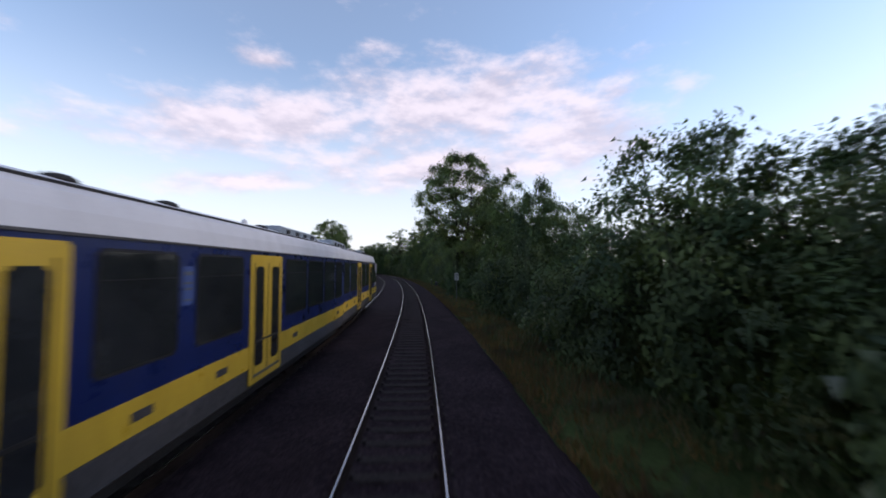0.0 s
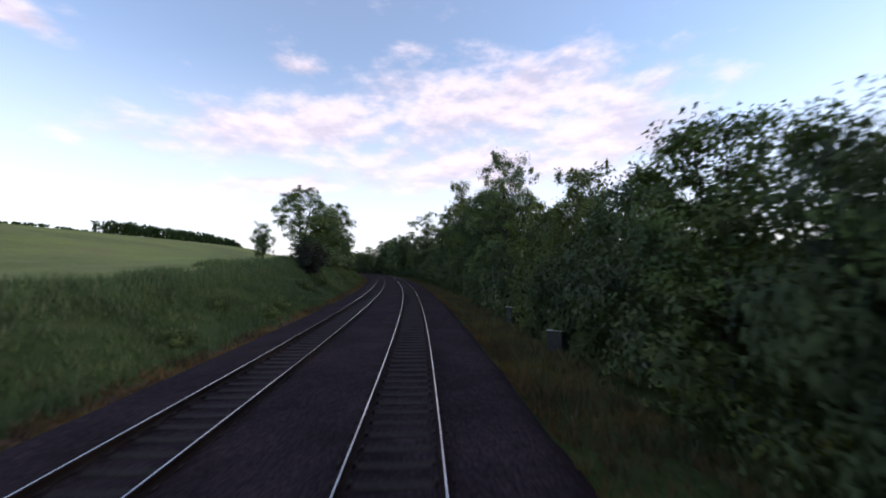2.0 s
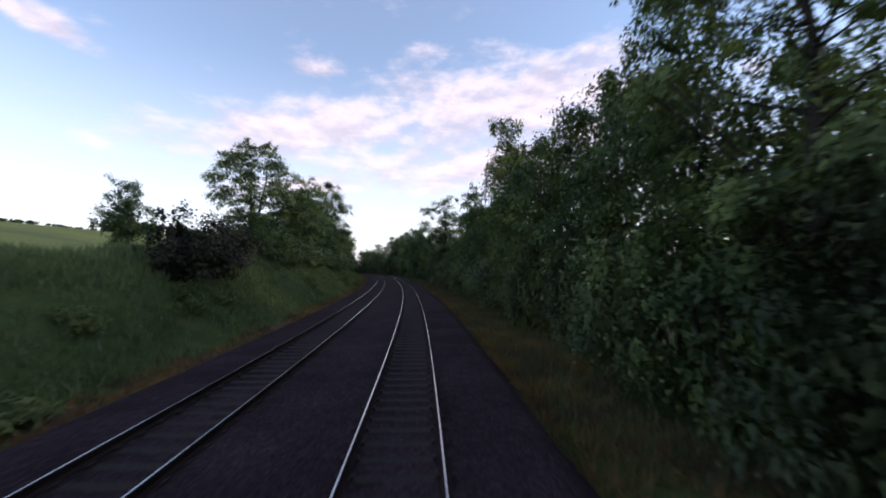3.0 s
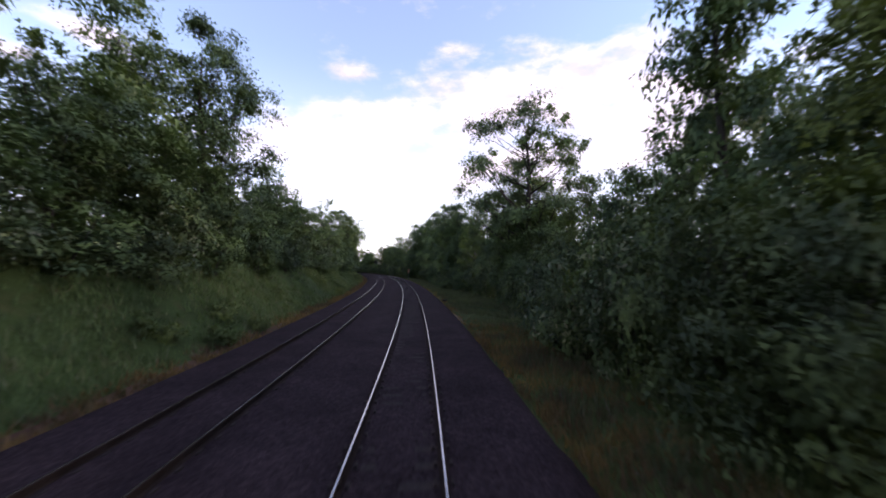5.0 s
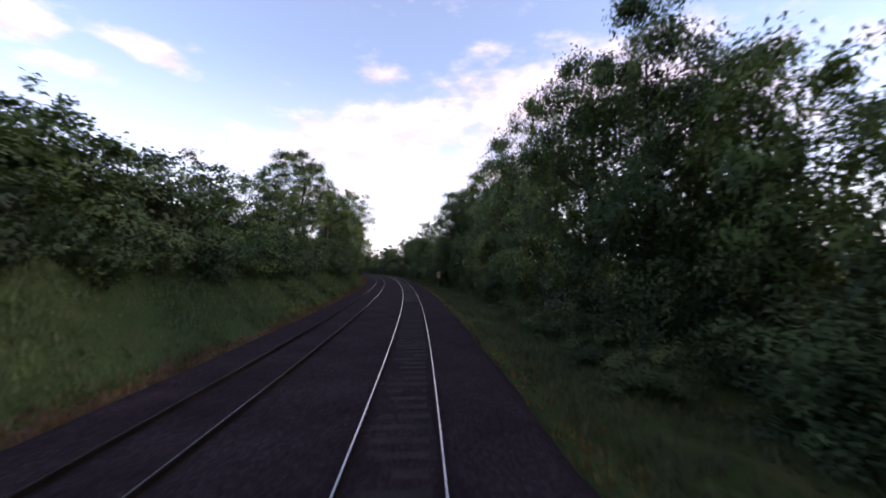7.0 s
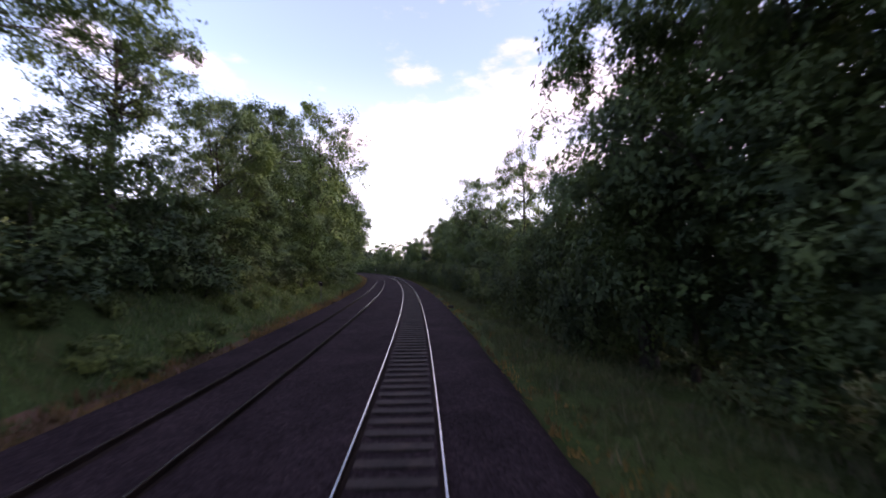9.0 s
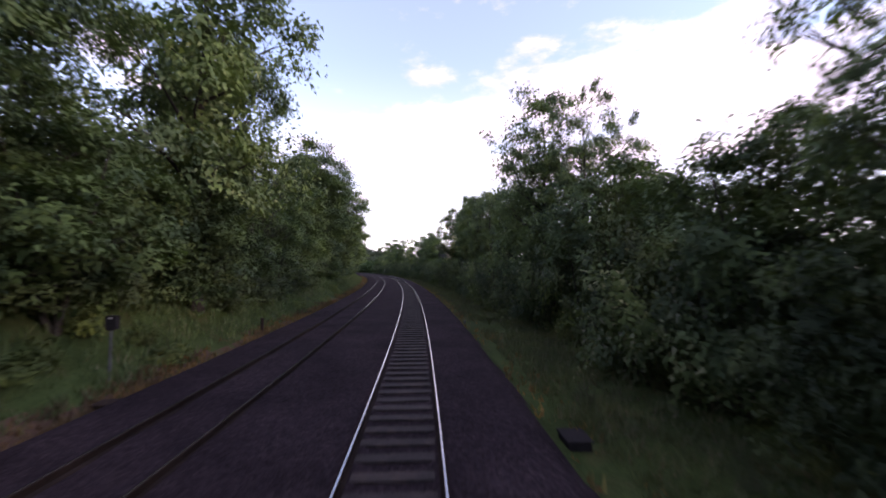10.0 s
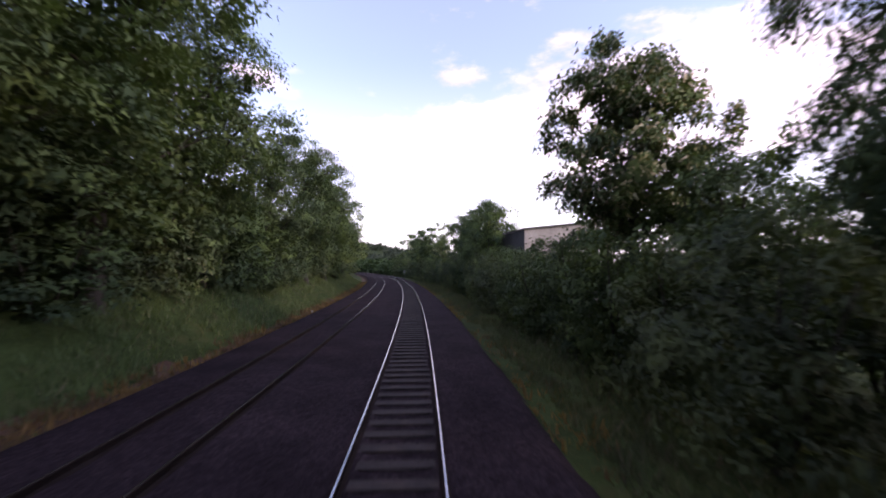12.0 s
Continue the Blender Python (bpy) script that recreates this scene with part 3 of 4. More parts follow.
# trees right of the line, from 171 to 258 m along the line
for row in (
    ("ash_b", 179, 13.4, 12.0, 3.4), ("hazel", 171, 11, 6.5, 3.0), ("maple", 174.5, 12.2, 9.0, 3.0), ("ash_b", 181, 11.6, 14.4, 3.4), ("maple", 184.5, 12.6, 10.2, 3.2), ("round", 194.5, 12.0, 13.4, 3.0),
    ("hazel", 191, 12.0, 7.0, 2.8), ("birch", 199.5, 10.4, 9.8, 2.4), ("maple", 208, 12.2, 10.6, 3.0), ("hazel", 202.5, 12.6, 7.4, 2.8), ("ash_b", 212, 10.6, 14.4, 3.3), ("maple", 213, 13.6, 11.0, 3.4),
    ("ash_b", 218.5, 10.4, 16.0, 3.8), ("ash", 227, 10.6, 16.5, 4.2), ("ash_b", 236, 11.0, 16.5, 4.2), ("ash", 245, 11.0, 16.0, 4.2), ("ash_b", 254, 11.0, 16.6, 4.2), ("ash_b", 258.5, 14.2, 15.5, 4.2),
):
    plant(*row)
# trees right of the line, from 259 to 320 m along the line
for row in (
    ("ash_b", 265, 14.4, 15.5, 4.2), ("maple", 259.5, 10.4, 8.6, 3.0), ("maple", 265.5, 10.2, 9.0, 3.0), ("hazel", 272.5, 11.0, 9.4, 3.2), ("ash_b", 262, 10.8, 16.8, 4.2), ("ash_b", 267.2, 9.6, 17.0, 3.9),
    ("hazel", 277.0, 10.6, 9.0, 3.4), ("airy", 285.5, 10.1, 14.6, 2.9), ("hazel", 290.5, 10.2, 7.2, 3.0), ("ash_b", 292, 12.2, 7.8, 3.2), ("hazel", 287.5, 12.4, 7.0, 2.8), ("maple", 303.5, 14.2, 9.5, 4.0),
    ("maple", 299, 10.5, 8.2, 3.4), ("airy", 304.5, 11.5, 13.8, 3.6), ("ash", 308, 9.8, 15.4, 4.4), ("maple", 308, 18.0, 9.5, 4.0), ("airy", 314, 11.5, 13.2, 3.8), ("ash_b", 320, 11.4, 11.0, 3.2),
):
    plant(*row)
# trees right of the line, from 326 to 447 m along the line
for row in (
    ("round", 326.5, 10.4, 11.0, 3.2), ("round", 332, 10.8, 13.0, 3.9), ("round", 337.6, 11.0, 13.2, 3.9), ("ash_b", 343.3, 10.6, 14.6, 2.2), ("hazel", 346.5, 13.6, 5.8, 2.4), ("hazel", 345, 17, 5.6, 2.6),
    ("hazel", 349, 11.0, 6.8, 2.8), ("maple", 352, 13.5, 8.6, 3.2), ("chestnut", 354, 10.3, 13.8, 3.4), ("hazel", 361, 9.6, 5.0, 2.6), ("hazel", 368, 9.4, 4.6, 2.4), ("hazel", 374, 9.0, 5.0, 2.4),
    ("maple", 386.5, 11.0, 11.8, 3.8), ("maple", 395, 12.0, 12.2, 3.8), ("maple", 405, 11.0, 11.5, 3.8), ("ash_b", 417, 14.5, 15.2, 4.4), ("ash", 430, 11.0, 13.0, 4.2), ("ash_b", 447, 9.6, 14.2, 4.2),
):
    plant(*row)
# trees right of the line, from 460 to 503 m along the line
for row in (
    ("ash", 460, 11.0, 11.0, 4.0), ("ash_b", 473, 12.0, 11.0, 4.2), ("ash_b", 495, 15.5, 18.0, 6.5), ("ash", 488, 10.0, 9.0, 4.0), ("ash_b", 507, 10.0, 8.5, 4.0),
):
    plant(*row)
# trees left of the line, from 127 to 206 m along the line
for row in (
    ("round", 134.5, -19.2, 17.8, 4.8), ("maple", 127, -17.2, 8.4, 2.8), ("maple", 140, -15.6, 13.6, 3.6), ("ash", 151, -17.2, 17.4, 3.9), ("hazel", 147, -15.6, 8.0, 3.0), ("hazel", 152, -15.0, 8.8, 3.2),
    ("maple", 157.5, -15.2, 11.6, 3.4), ("maple", 162.5, -14.6, 10.5, 3.2), ("ash", 163.5, -17.2, 18.2, 4.2), ("ash_b", 170, -15.4, 20.4, 4.4), ("maple", 178, -17.5, 12.0, 3.6), ("hazel", 184, -15.6, 12.0, 3.2),
    ("maple", 190.5, -17.2, 13.2, 3.8), ("bare", 199.0, -17.2, 15.4, 3.2), ("ash_b", 194.5, -15.6, 11.8, 3.4), ("bare", 203.2, -19.6, 16.4, 2.6), ("maple", 199.5, -15.6, 11.2, 3.2), ("airy", 204.2, -13.2, 13.2, 2.8),
):
    plant(*row)
# trees left of the line, from 213 to 341 m along the line
for row in (
    ("maple", 213, -16.6, 10.0, 3.8), ("hazel", 221, -16.8, 10.2, 3.8), ("maple", 231.5, -17.0, 11.6, 3.8), ("hazel", 240, -15.2, 11.2, 3.6), ("round", 250, -15.0, 18.0, 4.6), ("high", 263, -13.4, 15.8, 5.4),
    ("high", 272, -14.6, 15.6, 4.0), ("round", 280.5, -13.4, 14.4, 3.4), ("ash_b", 288.5, -13.6, 18.0, 4.4), ("ash_b", 295.2, -14.8, 15.6, 3.6), ("ash", 301.0, -11.2, 22.0, 5.7), ("ash_b", 307.4, -13.2, 18.8, 4.4), ("bare", 313.5, -12.6, 14.6, 3.0),
    ("maple", 318.5, -15.0, 8.5, 3.2), ("ash_b", 325, -14.6, 10.8, 3.4), ("hazel", 293.2, -11.2, 8.0, 3.0), ("hazel", 300.5, -11.0, 7.6, 3.0), ("ash_b", 341, -13.2, 21.5, 5.6), ("ash_b", 333, -13.6, 18.0, 5.0),
):
    plant(*row)
# trees left of the line, from 338 to 515 m along the line
for row in (
    ("ash_b", 351.5, -12.0, 18.8, 5.2), ("maple", 346.0, -12.6, 13.0, 4.0), ("ash_b", 346.5, -17.2, 20.0, 4.8), ("ash_b", 338, -17.2, 19.0, 4.8), ("ash_b", 355, -16.2, 17.5, 4.4), ("ash_b", 360.5, -12.6, 19.4, 4.6),
    ("ash_b", 371, -12.6, 14.5, 4.0), ("ash_b", 381, -11.6, 17.6, 4.2), ("ash_b", 391.2, -11.4, 18.4, 4.4), ("maple", 401, -11.6, 14.0, 4.2), ("ash", 411, -11.2, 14.6, 4.4), ("maple", 421, -12.0, 12.0, 4.2),
    ("ash_b", 434, -13.0, 13.0, 4.4), ("maple", 448, -13.5, 12.0, 4.2), ("ash", 464, -14, 13.0, 4.4), ("maple", 480, -14, 12.0, 4.4), ("ash_b", 498, -14, 13.0, 4.4), ("ash", 515, -14, 13.0, 4.4),
):
    plant(*row)
# bushes on the banks, and low ones right of the line from 207 m on
for row in (
    ("elder", 47.6, -10.4, 2.7, 1.7), ("thorn", 41, -10.6, 0.9, 1.0), ("thorn", 51, -10.6, 1.3, 1.2), ("elder", 57, -11.2, 1.8, 1.2), ("thorn", 36, -10.4, 0.7, 1.1), ("thorn", 43.5, -12.2, 1.7, 0.9),
    ("bush", 66, -12.2, 1.7, 1.1), ("thorn", 106.4, -12.6, 6.4, 2.3), ("thorn", 110.2, -12.8, 6.2, 2.5), ("thorn", 114.4, -13.6, 6.0, 2.3), ("hazel", 113.4, -20.2, 9.0, 1.5), ("thorn", 119, -15.0, 6.4, 2.0),
    ("bush", 303, -10.7, 2.6, 2.0), ("bush", 307.5, -10.5, 2.4, 1.9), ("elder", 312, -10.8, 2.3, 1.6), ("bush", 316.8, -10.9, 2.4, 1.8), ("bush", 322.5, -11.0, 2.3, 1.7),
    ("bush_b", 207.5, 7.2, 0.7, 1.3), ("bush_b", 210.5, 6.9, 0.6, 1.2), ("bush", 213.5, 7.4, 1.0, 1.4), ("bush_b", 217, 7.0, 0.7, 1.3), ("bush", 220.5, 7.5, 1.0, 1.3), ("bush_b", 224, 7.2, 0.6, 1.2),
):
    plant(*row)

# leafy weeds on the left bank
weeds = random.Random(21)
for a, b, n in ((188, 200, 6), (225, 262, 12), (262, 300, 22), (125, 186, 14), (70, 112, 9), (300, 345, 8)):
    for i in range(n):
        s, u = weeds.uniform(a, b), -weeds.uniform(8.5, 11.6)
        plant("weed", s, u, float(ground_z(s, u)) + weeds.uniform(0.6, 1.1), weeds.uniform(0.5, 0.95))

# hedges: a ragged row of bushes along both sides
hedge = random.Random(12)
s = -8.0
while s < 505:
    # right: close to the line, save for the open verge in the middle stretch
    open_verge = 161 < s < 268
    u = hedge.uniform(9.6, 11.2) if open_verge else hedge.uniform(7.0, 8.4)
    if 262 < s < 300 or s > 372:
        u += 0.6
    low = 305 < s < 344 or 138 < s < 146  or 14 < s < 27 or 355 < s < 379
    top = hedge.uniform(2.6, 4.4) if open_verge or low else hedge.uniform(3.4, 5.4)
    plant(hedge.choice(("bush", "bush_b", "bush", "elder", "pale") if 40 < s < 120 else ("bush", "bush_b", "bush", "elder")), s, u, top, hedge.uniform(1.9, 2.6))
    if hedge.random() < 0.7:
        plant(hedge.choice(("bush", "bush_b")), s + hedge.uniform(-1, 1), u + hedge.uniform(2.6, 4.5), top + (0.0 if low else hedge.uniform(0.3, 1.8)), hedge.uniform(2.2, 2.9), True)
    s += hedge.uniform(2.9, 4.1)
s = 124.0
while s < 515:
    u = -(float(np.interp(s, (124, 138, 190, 230, 262, 300, 515), (14.2, 12.9, 12.7, 12.4, 12.2, 12.1, 12.1))) + hedge.uniform(-0.6, 1.0))
    top = float(ground_z(s, u)) + hedge.uniform(2.4, 4.4)
    plant(hedge.choice(("bush", "bush_b", "bush_b", "elder")), s, u, top, hedge.uniform(1.8, 2.6))
    if hedge.random() < 0.75:
        u2 = u - hedge.uniform(2.2, 4.0)
        plant(hedge.choice(("bush_b", "hazel", "bush")), s + hedge.uniform(-1, 1), u2, float(ground_z(s, u2)) + hedge.uniform(4.0, 6.2), hedge.uniform(2.2, 3.0), True)
    s += hedge.uniform(2.9, 4.1)

s = 256.0
while s < 408:
    u = -hedge.uniform(12.6, 13.8)
    plant("hazel", s, u, hedge.uniform(7.0, 9.5), hedge.uniform(2.6, 3.2), s > 330)
    s += hedge.uniform(5.0, 7.0)


def far_wood(name, words, centres, spread, per, size, mat=M_WOODS):
    counts = np.full(len(centres), per)
    v, f, nor = leaves_at(np.array(centres), counts, np.full(len(centres), spread), size)
    tagged(new(name, mesh_from(name, v, f, [mat], None, True, nor)), words, "woodland", kind="stuff")


def meadow_z(x, y):
    r = math.hypot(x + RADIUS, y)
    return float(ground_z(RADIUS * math.atan2(y, x + RADIUS), r - RADIUS))


wood = random.Random(3)
cs = []
for i in range(560):
    y = 352 + 520 * wood.random()
    x = -268 - 26 * wood.random()
    z0 = meadow_z(x, y)
    for k in range(4):
        cs.append((x + wood.uniform(-1, 1), y + wood.uniform(-1, 1), z0 + 1 + k * 2.4 + wood.random() * 2))
far_wood("distant_wood", "dark strip of woodland on the crest of the meadow", cs, 2.3, 26, 1.6)
cs = []
for i in range(220):
    y = 60 + 280 * wood.random()
    x = -272 - 8 * wood.random()
    cs.append((x, y, meadow_z(x, y) + 0.2 + wood.random() * (1.0 + 0.9 * math.sin(y * 0.11))))
far_wood("distant_hedge", "thin dark hedge along the crest of the meadow", cs, 1.6, 40, 1.0)
cs = []
for i in range(620):
    s = -60 + 560 * wood.random()
    if 296 < s < 348:
        continue
    p = stand(s, wood.uniform(26, 48))
    for k in range(3):
        cs.append((p.x + wood.uniform(-1.5, 1.5), p.y + wood.uniform(-1.5, 1.5), p.z + 0.8 + k * 1.9))
far_wood("background_thicket", "dark thicket standing behind the hedge", cs, 2.2, 22, 1.3)
cs = []
for i in range(900):
    s = 520 + 260 * wood.random()
    u = wood.choice((-1, 1)) * wood.uniform(9, 60)
    p = stand(s, u)
    h = wood.uniform(5, 8)
    for k in range(4):
        cs.append((p.x + wood.uniform(-1.5, 1.5), p.y + wood.uniform(-1.5, 1.5), p.z + h * (0.2 + 0.25 * k)))
far_wood("distant_trees", "dark trees closing the view along the line", cs, 2.6, 18, 1.6)

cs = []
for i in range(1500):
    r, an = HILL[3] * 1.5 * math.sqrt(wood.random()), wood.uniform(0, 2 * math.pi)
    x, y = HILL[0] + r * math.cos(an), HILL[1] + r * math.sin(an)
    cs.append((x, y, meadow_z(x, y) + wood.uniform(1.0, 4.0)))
far_wood("wooded_hill", "low wooded hill at the end of the line, haze in its colour", cs, 9.0, 26, 4.5, M_HILL_HAZED)


# ---------------------------------------------------------------- grass and weeds
def grass(name, words, count, where, height, mat, per=5, width=0.035):
    """Tufts of bent blades. where(n) gives s and u of n tufts."""
    s, u = where(count)
    n = len(s)
    z = ground_z(s, u)
    base = np.stack([(RADIUS + u) * np.cos(s / RADIUS) - RADIUS, (RADIUS + u) * np.sin(s / RADIUS), z - 0.03], -1)
    base = np.repeat(base, per, 0)
    m = len(base)
    base[:, :2] += rng.normal(size=(m, 2)) * 0.10
    hh = np.repeat(height * (0.45 + 0.9 * rng.random(n)), per) * (0.6 + 0.6 * rng.random(m))
    an = rng.random(m) * 6.283
    side = np.stack([np.cos(an), np.sin(an), np.zeros(m)], -1) * width * (0.6 + 0.9 * rng.random((m, 1)))
    tip = np.stack([rng.normal(size=m) * 0.28, rng.normal(size=m) * 0.28, np.ones(m)], -1) * hh[:, None]
    v = np.stack([base - side, base + side, base + tip], 1).reshape(-1, 3)
    tagged(new(name, mesh_from(name, v, np.arange(m * 3).reshape(-1, 3), [mat])), words, "grass", kind="stuff")


def strip(a, b, u0, u1, power=1.0):
    def where(n):
        s = a + (b - a) * rng.random(n)
        u = u0 + (u1 - u0) * rng.random(n) ** power
        keep = np.sin(s * 0.7 + u * 1.1) + np.sin(s * 0.23 - u * 0.6) + 2.4 * rng.random(n) > 0.3
        return s[keep], u[keep]
    return where


grass("bank_grass", "rough green grass on the sloping bank", 52000, strip(-5, 430, -8.6, -14.5), 0.40, M_GRASS, 6, 0.024)
grass("verge_grass", "dull tall grass along the foot of the hedge", 42000, strip(-5, 430, 4.0, 9.6), 0.36, M_GRASS_DULL, 6, 0.024)
grass("fringe_grass", "tall ragged grass where the bank meets the meadow", 9000, strip(-5, 128, -12.8, -17.6), 0.55, M_GRASS, 6, 0.03)
grass("dry_grass", "brown withered grass at the edge of the ballast", 15000, strip(-5, 430, -7.3, -8.9), 0.28, M_DRY)
grass("scrub_grass", "brown withered scrub grass along the foot of the hedge", 14000, strip(-5, 165, 3.2, 6.6), 0.34, M_DRY, 6, 0.022)
grass("withered_grass", "brown withered grass beside the ballast shoulder", 3000, strip(-5, 430, 3.1, 4.6), 0.24, M_DRY)

# ---------------------------------------------------------------- the train on the second track
M_BLUE = paint("blue_train_paint", (0.008, 0.017, 0.090), 0.28, 0.25)
M_WHITE = paint("white_train_paint", (0.58, 0.57, 0.60), 0.4, 0.15)
M_YELLOW = paint("yellow_train_paint", (0.56, 0.37, 0.04), 0.35, 0.22)
M_SKIRT = two_scale("grey_skirt", (0.035, 0.035, 0.04), (0.075, 0.072, 0.075), 0.9, 12.0, rough=0.6)
M_GLASS = two_scale("tinted_train_glass", (0.011, 0.013, 0.016), (0.024, 0.026, 0.030), 0.5, 3.0, rough=0.06, bump_s=0.01, spec=0.6)
M_RUBBER = two_scale("black_rubber", (0.010, 0.010, 0.011), (0.022, 0.021, 0.022), 1.0, 20.0, rough=0.7)
M_ROOFBOX = two_scale("grey_roof_unit", (0.16, 0.19, 0.22), (0.25, 0.28, 0.31), 0.8, 9.0, rough=0.5)
M_STEEL = two_scale("galvanised_steel", (0.10, 0.10, 0.105), (0.20, 0.20, 0.21), 1.5, 22.0, rough=0.55, metal=0.6)
M_SIGN = paint("white_sign_board", (0.52, 0.51, 0.48), 0.45, 0.4)
M_INK = two_scale("black_sign_ink", (0.012, 0.012, 0.013), (0.022, 0.022, 0.022), 2.0, 30.0, rough=0.6)
M_RED = paint("faded_orange_board", (0.42, 0.20, 0.13), 0.5, 0.35)
M_DARK = two_scale("dark_grimy_metal", (0.014, 0.012, 0.013), (0.036, 0.031, 0.032), 1.3, 24.0, rough=0.9, spec=0.1)
M_POST = two_scale("dark_weathered_wood", (0.020, 0.014, 0.012), (0.06, 0.040, 0.034), 2.0, 30.0, rough=0.95, spec=0.1)
M_CONCRETE = two_scale("old_concrete", (0.09, 0.085, 0.08), (0.19, 0.18, 0.17), 1.3, 24.0, rough=0.9, stain=(0.05, 0.05, 0.035))
M_STICKER = paint("pale_blue_notice", (0.05, 0.085, 0.24), 0.4, 0.2)
M_LAMP = paint("red_lamp_glass", (0.30, 0.02, 0.02), 0.15, 0.1)


def mesh_part(name, vs, fs, mat, parent, label=""):
    me = bpy.data.meshes.new(name)
    me.from_pydata([tuple(v) for v in vs], [], fs)
    me.materials.append(mat)
    bm = bmesh.new()
    bm.from_mesh(me)
    bmesh.ops.recalc_face_normals(bm, faces=bm.faces)
    bm.to_mesh(me)
    bm.free()
    return under(name, me, parent, label)


def loft(sections):
    """Closed skin through sections of equal length, with end caps."""
    k = len(sections[0])
    vs = [p for sec in sections for p in sec]
    fs = []
    for i in range(len(sections) - 1):
        for j in range(k):
            j2 = (j + 1) % k
            fs.append((i * k + j, i * k + j2, (i + 1) * k + j2, (i + 1) * k + j))
    fs.append(tuple(range(k - 1, -1, -1)))
    fs.append(tuple(range((len(sections) - 1) * k, len(sections) * k)))
    return vs, fs


HALF = 1.45


def wall_section(y, top, pinch=0.0):
    x = HALF - pinch
    top = max(top, 1.2)
    return [(-x, y, 1.135), (x, y, 1.135), (x, y, top), (-x, y, top)]


def roof_section(y, lower=0.0, pinch=0.0):
    x = HALF - pinch
    right = [(x, 3.27), (x - 0.035, 3.49), (x - 0.09, 3.66), (x - 0.17, 3.735), (x - 0.60, 3.885), (0.0, 3.98)]
    pts = right + [(-a, b) for a, b in right[-2::-1]]
    return [(a, y, b - lower * (b - 3.27) / 0.72) for a, b in pts]


def panel(name, y0, y1, z0, z1, x, thick, mat, parent, bev=0.0, label=""):
    """A plate on the car's side, proud by its thickness."""
    bm = block(thick, y1 - y0, z1 - z0, 0.0)
    if bev:
        edges = [e for e in bm.edges if abs(e.verts[0].co.x - e.verts[1].co.x) > 1e-4]
        bmesh.ops.bevel(bm, geom=edges, offset=bev, segments=3, affect="EDGES")
    bmesh.ops.translate(bm, vec=(x, (y0 + y1) / 2, (z0 + z1) / 2), verts=bm.verts)
    return part(name, bm, mat, parent, label)


def train_window(car, y0, y1, side, z0=1.86, z1=3.16):
    f = panel("window", y0, y1, z0, z1, side * (HALF + 0.006), 0.012, M_RUBBER, car, 0.05, "dark flush window")
    panel("pane", y0 + 0.035, y1 - 0.035, z0 + 0.035, z1 - 0.035, side * (HALF + 0.012), 0.012, M_GLASS, f, 0.04)
    panel("glazing_bar", y0 + 0.04, y1 - 0.04, z1 - 0.33, z1 - 0.32, side * (HALF + 0.020), 0.006, M_RUBBER, f)


def train_door(car, y0, y1, side):
    x = side * HALF
    d = panel("door", y0, y1, 0.82, 3.20, x + side * 0.010, 0.020, M_YELLOW, car, 0.03, "yellow double door with narrow dark panes")
    mid = (y0 + y1) / 2
    for a, b in ((y0 + 0.20, y0 + 0.56), (y1 - 0.56, y1 - 0.20)):
        panel("pane", a, b, 1.12, 2.98, x + side * 0.022, 0.012, M_GLASS, d, 0.04)
    panel("gap", mid - 0.012, mid + 0.012, 0.90, 3.05, x + side * 0.023, 0.008, M_RUBBER, d)
    panel("threshold", y0 + 0.14, y1 - 0.14, 0.93, 0.98, x + side * 0.028, 0.016, M_STEEL, d)
    panel("handrail", y0 + 0.22, y1 - 0.22, 1.56, 1.60, x + side * 0.032, 0.012, M_RUBBER, d)
    for e in (y0 + 0.14, y1 - 0.16):
        panel("seal", e, e + 0.02, 0.90, 3.05, x + side * 0.023, 0.006, M_RUBBER, d)


def dome(car, y, x, r, h, mat=M_RUBBER, words="small dark roof vent"):
    bm = bmesh.new()
    bmesh.ops.create_uvsphere(bm, u_segments=16, v_segments=8, radius=1.0)
    bmesh.ops.scale(bm, vec=(r, r * 1.4, h), verts=bm.verts)
    bmesh.ops.translate(bm, vec=(x, y, 3.875), verts=bm.verts)
    part("roof_vent", bm, mat, car, words)


def roof_unit(car, y0, y1, x0, x1, z1):
    sec = lambda y, t: [(x0, y, 3.80), (x1, y, 3.80), (x1 - 0.03, y, 3.80 + t * 0.75), (x1 - 0.16, y, 3.80 + t), (x0 + 0.16, y, 3.80 + t), (x0 + 0.03, y, 3.80 + t * 0.75)]
    t = z1 - 3.80
    vs, fs = loft([sec(y0, t * 0.45), sec(y0 + 0.35, t), sec(y1 - 0.35, t), sec(y1, t * 0.45)])
    u = mesh_part("roof_unit", vs, fs, M_ROOFBOX, car, "grey air-conditioning fairing")
    for i in range(4):
        yy = y0 + 0.5 + i * (y1 - y0 - 1.0) / 3.5
        panel("grille", yy, yy + 0.22, 3.80 + t * 0.2, 3.80 + t * 0.6, x1 + 0.0, 0.03, M_RUBBER, u)


